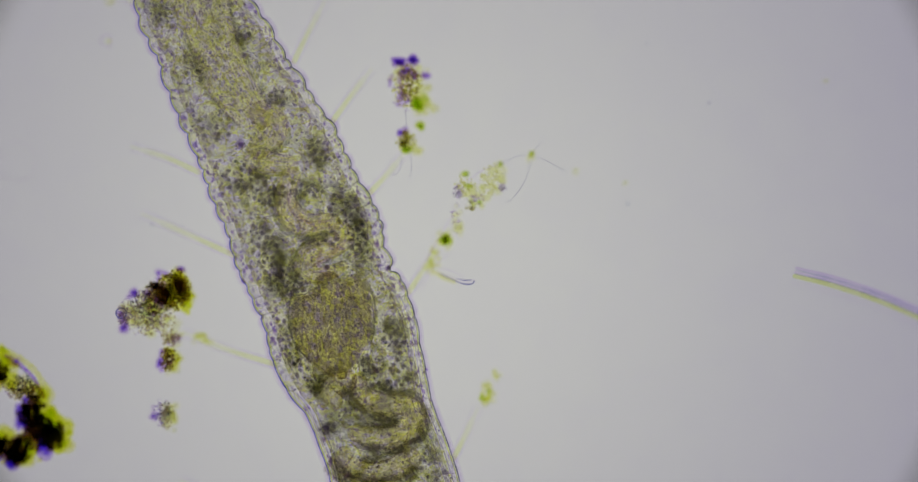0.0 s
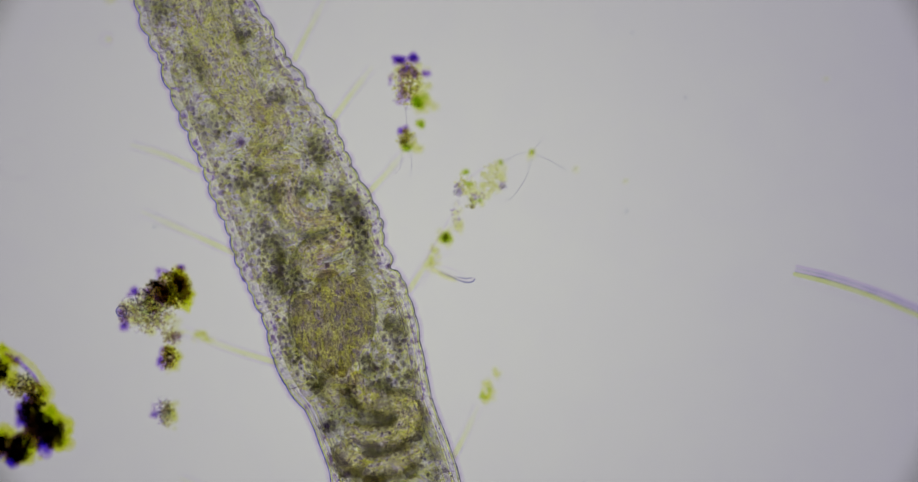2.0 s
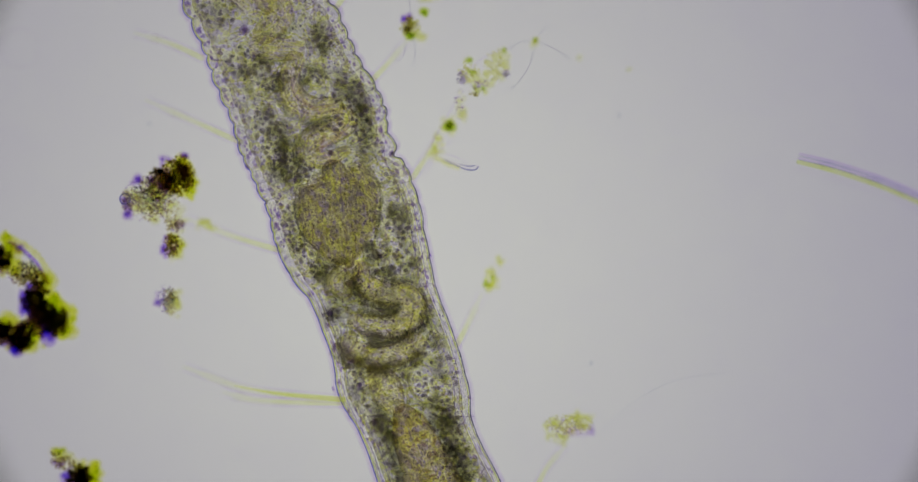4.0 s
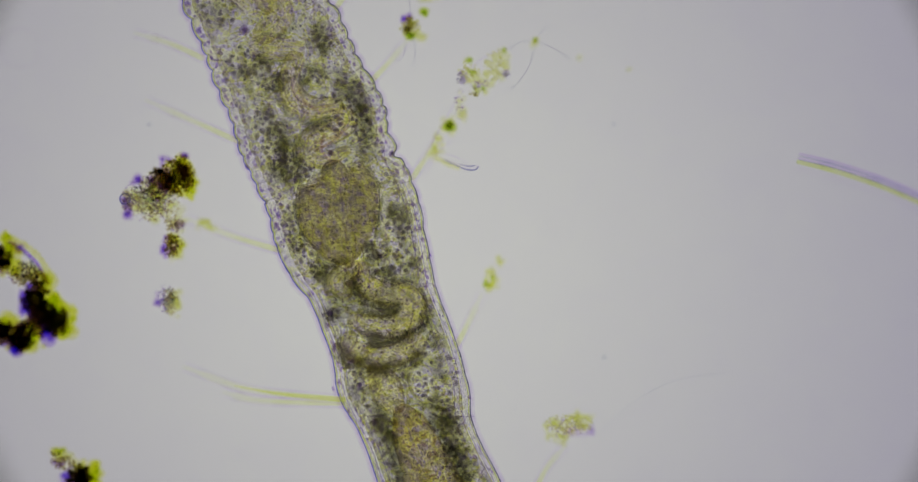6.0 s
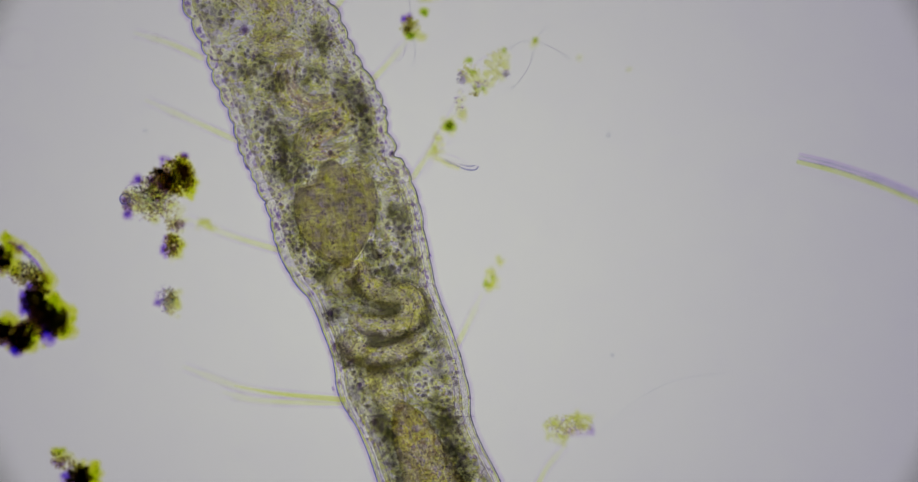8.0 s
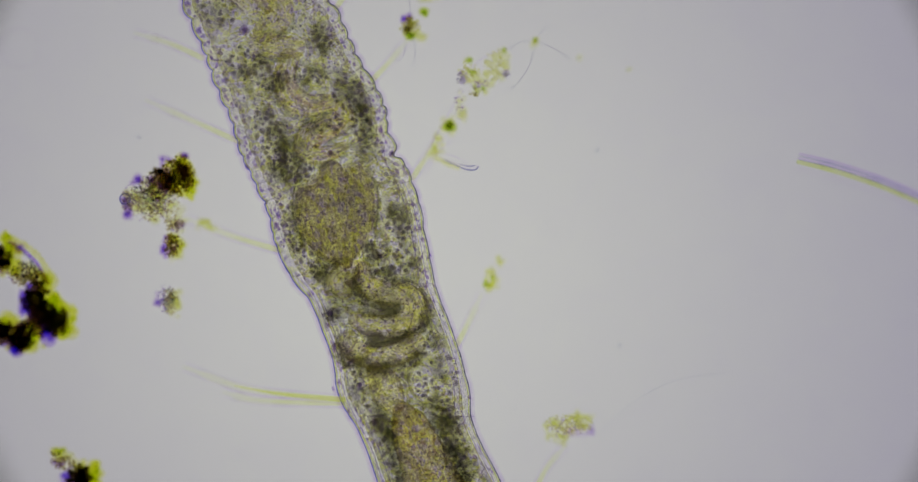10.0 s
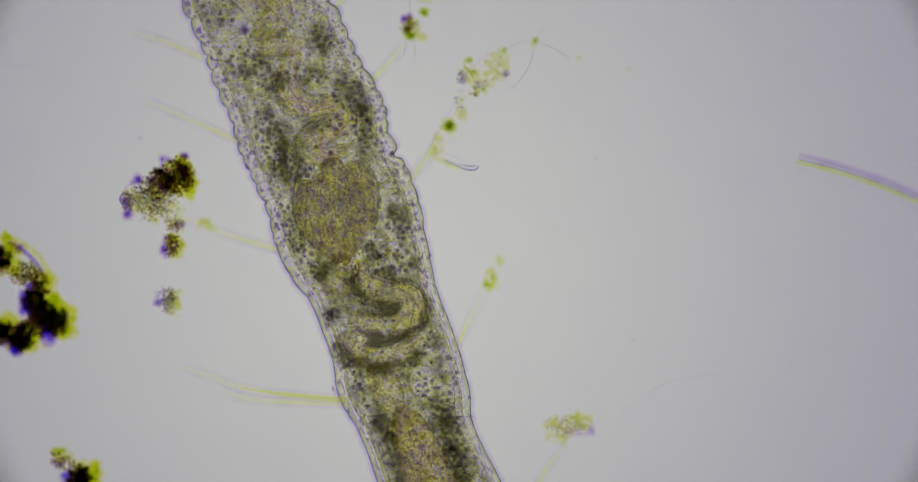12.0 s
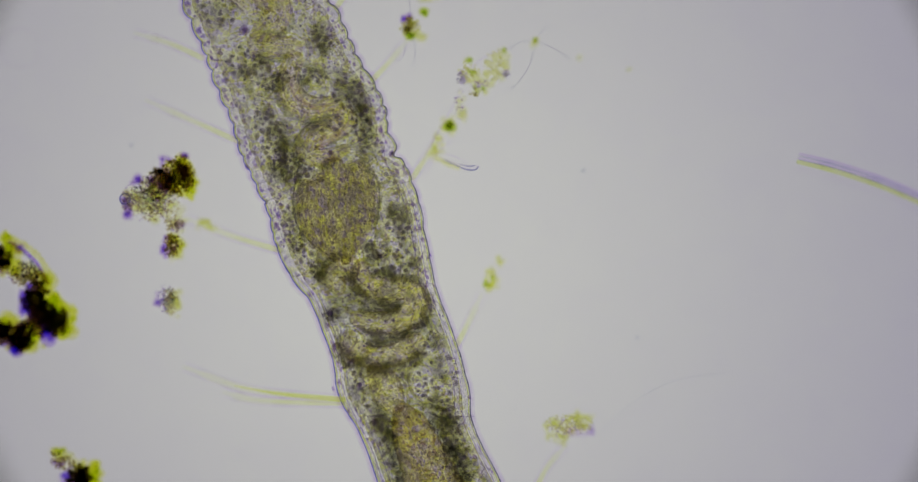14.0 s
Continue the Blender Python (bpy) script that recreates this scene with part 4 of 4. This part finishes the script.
clump("algae_chain", "loose chain of yellow-green flocs and grains", [("algae", GREEN, 768, 215, 34, 8, 8, 7, 7, 5, 8), ("core", BROWN, 768, 215, 34, 5, 5, 4, 4, 4, 6), ("yellow_floc", YELLOW, 768, 214, 30, 16, 16, 10, 14, 4, 7),
    ("yellow_floc", YELLOW, 746, 246, 30, 11, 22, 12, 26, 2.5, 5), ("yellow_floc", YELLOW, 740, 262, 30, 9, 14, 8, 12, 2.5, 5), ("yellow_floc", YELLOW, 788, 184, 30, 11, 28, 12, 22, 2.5, 5), ("grey_floc", VIOLET_GRAIN, 786, 180, 30, 12, 30, 12, 24, 1.2, 3)] + [
    ("granular_floc", VIOLET_GRAIN, 790, 132, 30, 10, 16, 12, 32, 1.4, 3.0), ("granular_floc", DARK_GRAIN, 788, 134, 30, 9, 14, 12, 12, 1.2, 2.6), ("grey_floc", OLIVE_GRAIN, 800, 124, 30, 20, 22, 16, 30, 1.6, 3.6), ("algae", GREEN, 802, 106, 30, 5, 5, 6, 3, 3, 5), ("algae", GREEN, 806, 126, 30, 6, 7, 6, 3, 3, 5),
    ("algae", GREEN, 818, 150, 30, 14, 6, 8, 5, 3, 5)] + [("granular_floc", VIOLET_GRAIN, 820, 146, 30, 16, 10, 10, 24, 1.4, 3.2), ("granular_floc", BROWN, 812, 158, 30, 12, 10, 8, 14, 1.6, 3.6), ("yellow_floc", YELLOW, 824, 138, 30, 24, 26, 18, 34, 2.5, 5.5),
    ("yellow_floc", YELLOW, 854, 112, 30, 22, 34, 18, 38, 2.5, 5), ("algae", GREEN, 860, 85, 30, 4, 4, 5, 2, 3, 4), ("granular_floc", VIOLET_GRAIN, 864, 126, 30, 9, 9, 9, 26, 1.2, 2.4), ("granular_floc", DARK_GRAIN, 864, 128, 30, 8, 6, 9, 8, 1.0, 2.0), ("grey_floc", OLIVE_GRAIN, 845, 110, 30, 20, 30, 12, 40, 1.5, 3)], 17)
clump("algae_star", "tiny yellow floc with fine strands", [("algae", GREEN, 913, 70, 28, 4, 4, 4, 2, 2.5, 4), ("yellow_floc", YELLOW, 914, 72, 28, 8, 8, 8, 12, 2.5, 4.5)], 18)
clump("yellow_floc", "loose yellow-green floc caught beside a hair bristle", [("yellow_floc", YELLOW, 344, 379, 24, 7, 6, 8, 8, 2.5, 4.5), ("yellow_floc", YELLOW, 362, 389, 24, 9, 5, 8, 7, 2.5, 4.5), ("yellow_floc", YELLOW, 352, 384, 24, 18, 11, 8, 16, 3, 5)], 21)
clump("small_clump", "small yellow-green granular floc", [("algae", GREEN, 836, 482, 34, 12, 13, 14, 4, 2.5, 4), ("yellow_floc", YELLOW, 838, 480, 30, 19, 21, 14, 36, 2.5, 5.5), ("yellow_floc", RIM, 838, 482, 30, 14, 15, 14, 6, 2.5, 4), ("yellow_floc", YELLOW, 854, 445, 30, 7, 10, 8, 10, 3, 5)], 19)
clump("yellow_clump", "pale yellow granular floc", [("yellow_floc", YELLOW, 950, 735, 30, 26, 22, 16, 60, 2.2, 4.5), ("yellow_floc", YELLOW, 992, 718, 30, 28, 18, 16, 60, 2.2, 4.5), ("granular_floc", OLIVE_GRAIN, 970, 726, 30, 46, 20, 14, 60, 1.6, 3.4), ("granular_floc", VIOLET_GRAIN, 970, 730, 30, 46, 20, 14, 50, 1.4, 2.8),
    ("yellow_floc", YELLOW, 960, 752, 30, 14, 12, 10, 16, 2.2, 4.5), ("violet_film", EDGE, 994, 738, 20, 26, 10, 8, 14, 4, 7)], 20)

fibre = thing("glass_fibre", "long clear glassy fibre with violet and yellow edges", "fibre")
FIBRE = [(1368, 263), (1430, 278), (1507, 303), (1580, 333), (1700, 386)]
for name, off, r, material in (("violet_edge", 0, 3.2, LILAC), ("core_line", 3.6, 0.6, LINE), ("violet_edge", 7, 2.6, LILAC), ("core_line", 10, 0.7, LINE), ("yellow_edge", 14, 4.6, BRIGHT), ("faint_edge", 26, 6.0, FILM)):
    part(name, tube([(x, y, (64, 54, 38, 20, 5)[k], r * (0.8, 1, 1, 1, 1)[k]) for k, (x, y) in enumerate(beside(FIBRE, off))], 8, 10), material, fibre)


def thread(name, label, ways, material=THREAD, r=0.7, z=78.0, group="threads on the slide"):
    """Thin strands, one a part, with their ends on the slide."""
    base = thing(name, label, "thread", group)
    for way in ways:
        n = len(way) - 1
        part("strand", tube([(x, y, r + z * math.sin(math.pi * k / n), r) for k, (x, y) in enumerate(way)], 8, 6), material, base)
    return base


thread("thread_tuft", "fine grey strands round a tiny floc", [((913, 70), (922, 58), (936, 43)), ((921, 71), (945, 82), (972, 98)), ((913, 78), (905, 110), (884, 142), (868, 152)), ((905, 70), (888, 72), (868, 84))])
thread("thread_tuft", "fine grey strands under a green clump", [((706, 62), (709, 90), (705, 112)), ((692, 64), (690, 92), (682, 104), (676, 100)), ((700, 30), (700, 10), (696, -20))])
thread("long_thread", "very fine long curved thread beside a yellow floc", [((1030, 735), (1080, 690), (1130, 660), (1175, 646), (1242, 639))], SPECK, 0.42)
thread("thread_tuft", "faint strands along the algae chain", [((712, 296), (735, 250), (760, 205), (790, 150)), ((724, 300), (748, 262), (772, 240)), ((756, 262), (778, 268), (800, 280)), ((800, 118), (830, 96), (870, 80))], EDGE, 1.6)

slug = thing("small_cell", "small elongated clear cell with a violet rounded end", "cell")
part("body", tube([(752, 270, 4, 2), (775, 279, 40, 3.5), (795, 286, 66, 4), (808, 287, 76, 5), (816, 285, 78, 3.5)], 8, 12), EDGE, slug)
part("outline", tube([(758, 273, 30, 0.9), (780, 283, 58, 1.2), (798, 290, 72, 1.3), (812, 290, 78, 1.3), (817, 285, 78, 1.0)], 8, 8), LINE, slug)
part("outline", tube([(786, 281, 60, 0.8), (800, 284, 72, 1.0), (811, 283, 78, 1.0)], 8, 8), LINE, slug)
part("yellow_tail", tube([(748, 270, 4, 3), (766, 280, 8, 4), (784, 287, 14, 2.5)], 8, 8), RIM, slug)


def ring(name, label, x, y, radius, r, material):
    """A faint ring on the glass."""
    way = [(x + radius * math.cos(a), y + radius * math.sin(a), r, r) for a in np.linspace(0, 2 * math.pi * 0.93, 15)]
    return tagged(part(name, tube(way, 4, 8), material), label, "ring", "faint rings on the glass")


ring("glass_ring", "faint wide ring on the glass", 30, 80, 34, 4.0, FILM)
ring("glass_ring", "small faint ring on the glass", 1347, 97, 13, 2.0, FILM)
ring("glass_ring", "small faint ring on the glass", 943, 383, 10, 2.0, FILM)
ring("glass_ring", "small faint ring on the glass", 410, 776, 8, 2.0, FILM)
ring("glass_ring", "small faint ring on the glass", 185, -127, 11, 2.0, EDGE)
for x, y, r in ((1075, 118, 6), (990, 97, 6), (190, -195, 10), (188, -126, 5), (1420, -58, 5), (700, 590, 2)):
    tagged(part("yellow_floc", grains([(x, y, r, r), (x + 3, y - 2, r, r * 0.7)], 0.2, 2, x), YELLOW), "tiny pale yellow floc on the slide", "debris", "debris on the slide")
for x, y in ((180, 127), (905, -50), (1460, 320), (640, 705), (1200, 780), (990, 600), (1500, 700), (120, 250), (420, 640), (880, 700), (1320, 560), (1100, 480)):
    tagged(part("speck", grains([(x, y, 2.5, 1.8)], 0.3, 2, x), SPECK), "tiny dark speck on the slide", "speck", "specks on the slide")
# specks adrift in the water: a time, the place then, and the drift a second
ADRIFT = [(0, 1112, -125, -14, -4), (0, 1214, -16, -16, -6), (12.5, 1010, 278, -6, 10), (7.5, 1042, 607, 8, -5), (14, 225, 247, -3, 4)]
drifters = []
for t, x, y, dx, dy in ADRIFT:
    ob = part("drifting_speck", grains([(784, 412, 0, 1.8), (786, 411, 0, 1.3)], 0.3, 2, x), LINE)
    drifters.append(tagged(ob, "tiny dark speck adrift in the water", "speck", "specks in the water"))


# the gut squeezes along about every two seconds: how far each piece has shifted to the east and to the south, every half second
SHIFTS = [
    (coils[0], (-1.5, 1.5), (-0.5, 1.5), (-0.5, 0), (-0.5, 0), (0, 1), (1, 1.5), (0, -1), (0, 1), (1, 1), (0, 0), (0, 1.5), (0, 1), (1, 1), (0, 0), (0, 1.5), (1, 2.5), (1, -1), (0, 0), (0, 1.5), (1, 2.5), (1, -1), (-1, -1.5), (0, 0), (0, 0.5), (-1, -3), (-1, -3.5), (-2, -2.5), (-1.5, -1), (-1, -1)),
    (coils[1], (-3, 3), (-1, 3), (-1, 0), (-1, 0), (0, 2), (2, 3), (0, -2), (0, 2), (2, 2), (0, 0), (0, 3), (0, 2), (2, 2), (0, 0), (0, 3), (2, 5), (2, -2), (0, 0), (0, 3), (2, 5), (2, -2), (-2, -3), (0, 0), (0, 1), (-2, -6), (-2, -7), (-4, -5), (-3, -2), (-2, -2)),
    (coils[2], (-2, -3), (-2, -4), (-5, -9), (0, -6), (-2, -6), (-5, -8), (-3, -4), (0, -2), (-2, -6), (-2, -1), (1, 1), (0, -2), (-2, -6), (-2, -1), (1, 1), (-2, -5), (-10, -11), (-2, -1), (1, 1), (-2, -5), (-10, -11), (-3, -3), (0, 0), (-3, -4), (-7, -11), (-8, -8), (-6, -7), (-3, -5), (-4, -7)),
    (coils[3], (-6, -5), (-7, -7), (-6, -5), (-5, -4), (-6, -6), (-8, -7), (-2, -2), (-5, -7), (-7, -7), (0, 1), (-2, -2), (-5, -7), (-7, -7), (0, 1), (-2, -2), (-5, -8), (-11, -14), (0, 1), (-2, -2), (-5, -8), (-11, -14), (-2, 1), (0, 0), (-5, -6), (-9, -12), (-8, -7), (-7, -8), (-7, -8), (-8, -10)),
    (crop, (-3, -3), (-4, -2), (-1, 0), (-2, -2), (-3, -3), (0, 1), (0, 0), (-3, -3), (1, 2), (1, 1), (0, -1), (-3, -3), (1, 2), (1, 1), (0, -1), (-2, -3), (-3, 3), (1, 1), (0, -1), (-2, -3), (-3, 3), (1, 2), (0, 0), (-3, -3), (-3, -3), (1, 3), (0, 5), (-1, -2), (-2, -4)),
    (loops[0], (-5, -5), (-3, -3), (2, -2), (0, -3), (-2, -4), (2, 1), (1, -3), (-5, -4), (2, 4), (1, 1), (-1, -2), (-5, -4), (2, 4), (1, 1), (-1, -2), (-2, -4), (2, 3), (1, 1), (-1, -2), (-2, -4), (2, 3), (2, 3), (0, 0), (-2, -2), (-2, -1), (3, 3), (-2, -3), (0, 0), (-6, -5)),
    (loops[1], (5, 0), (1, 3), (-2, 2), (-2, -1), (-1, 1), (0, 3), (-1, 0), (1, 2), (0, 6), (0, 1), (-1, 0), (1, 2), (0, 6), (0, 1), (-1, 0), (0, 2), (2, 6), (0, 1), (-1, 0), (0, 2), (2, 6), (2, 4), (0, 0), (0, 0), (0, 4), (2, 3), (0, -1), (0, -3), (2, -1)),
    (loops[2], (-4, 8), (-3, 9), (-2, 3), (-1, -2), (-3, 2), (-5, 1), (-4, 1), (-4, 10), (-1, 6), (-1, 0), (-2, 2), (-4, 10), (-1, 6), (-1, 0), (-2, 2), (-3, 5), (-3, 5), (-1, 0), (-2, 2), (-3, 5), (-3, 5), (0, 6), (0, 0), (-2, 2), (-3, 5), (-4, 3), (-2, 1), (-2, 2), (-2, 5)),
    (hindgut, (1, -6), (1, -6), (1, -6), (1, -6), (1, -6), (1, -6), (4, -4), (1, 3), (-1, -3), (0, -2), (-1, -2), (1, 3), (-1, -3), (0, -2), (-1, -2), (-3, -2), (-2, -6), (0, -2), (-1, -2), (-3, -2), (-2, -6), (-2, -4), (0, 0), (0, 0), (-3, -1), (-2, -4), (-1, -5), (-1, -5), (-2, -5)),
]
SQUEEZES = (0.9, 2.7, 4.4, 6.15, 8.05, 10.35, 12.4)
TURNS = {crop: 0.25, loops[0]: 0.8, loops[1]: -0.6, loops[2]: 0.5}


def squeeze(ob, *steps):
    """Keys a piece of the gut through its shifts; some pieces turn a little as they go south."""
    middle = sum((Vector(c) for c in ob.bound_box), Vector()) / 8
    rows = []
    for k, (x, y) in enumerate(steps):
        turn = pose(0, 0, 0, 0, 0, TURNS.get(ob, 0.0) * y)
        rows.append((k / 2, Matrix.Translation(middle + Vector((x * UM, -y * UM, 0))) @ turn @ Matrix.Translation(-middle)))
    walk(ob, rows)


def motions():
    for ob in (illuminator, diaphragm):
        walk(ob, [(t, pose((x - 784) * UM, (412 - y) * UM, 0)) for t, x, y in STAGE])
    for ob, *steps in SHIFTS:
        squeeze(ob, *steps)
    for side, ob in crop_flanks:
        rows = []
        for k in range(0, 29):
            tight = max(math.exp(-((k / 2 - t - 0.3) / 0.4) ** 2) for t in SQUEEZES)
            rows.append((k / 2, pose(-side * 8 * tight * UM, 0, 0)))
        walk(ob, rows)
    # the folds rise into focus with each squeeze, first near the crop, then further up
    for coil, ob in folds:
        rows = []
        for k in range(0, 57):
            up = max(math.exp(-((k / 4 - t - (0.3 if coil is coils[2] else 0.0)) / 0.32) ** 2) for t in SQUEEZES)
            rows.append((k / 4, pose(0, 0, (up - 1) * 78 * UM)))
        walk(ob, rows)
    for ob, (t0, x, y, dx, dy) in zip(drifters, ADRIFT):
        rows = []
        for t in range(0, 15):
            p = at(x + dx * (t - t0) + 5 * math.sin(t * 1.3 + x), y + dy * (t - t0) + 4 * math.cos(t * 1.1 + y), 4.0)
            rows.append((t, pose(p.x, p.y, p.z, 0, 0, 20 * math.sin(t * 0.8 + x))))
        walk(ob, rows)


motions()
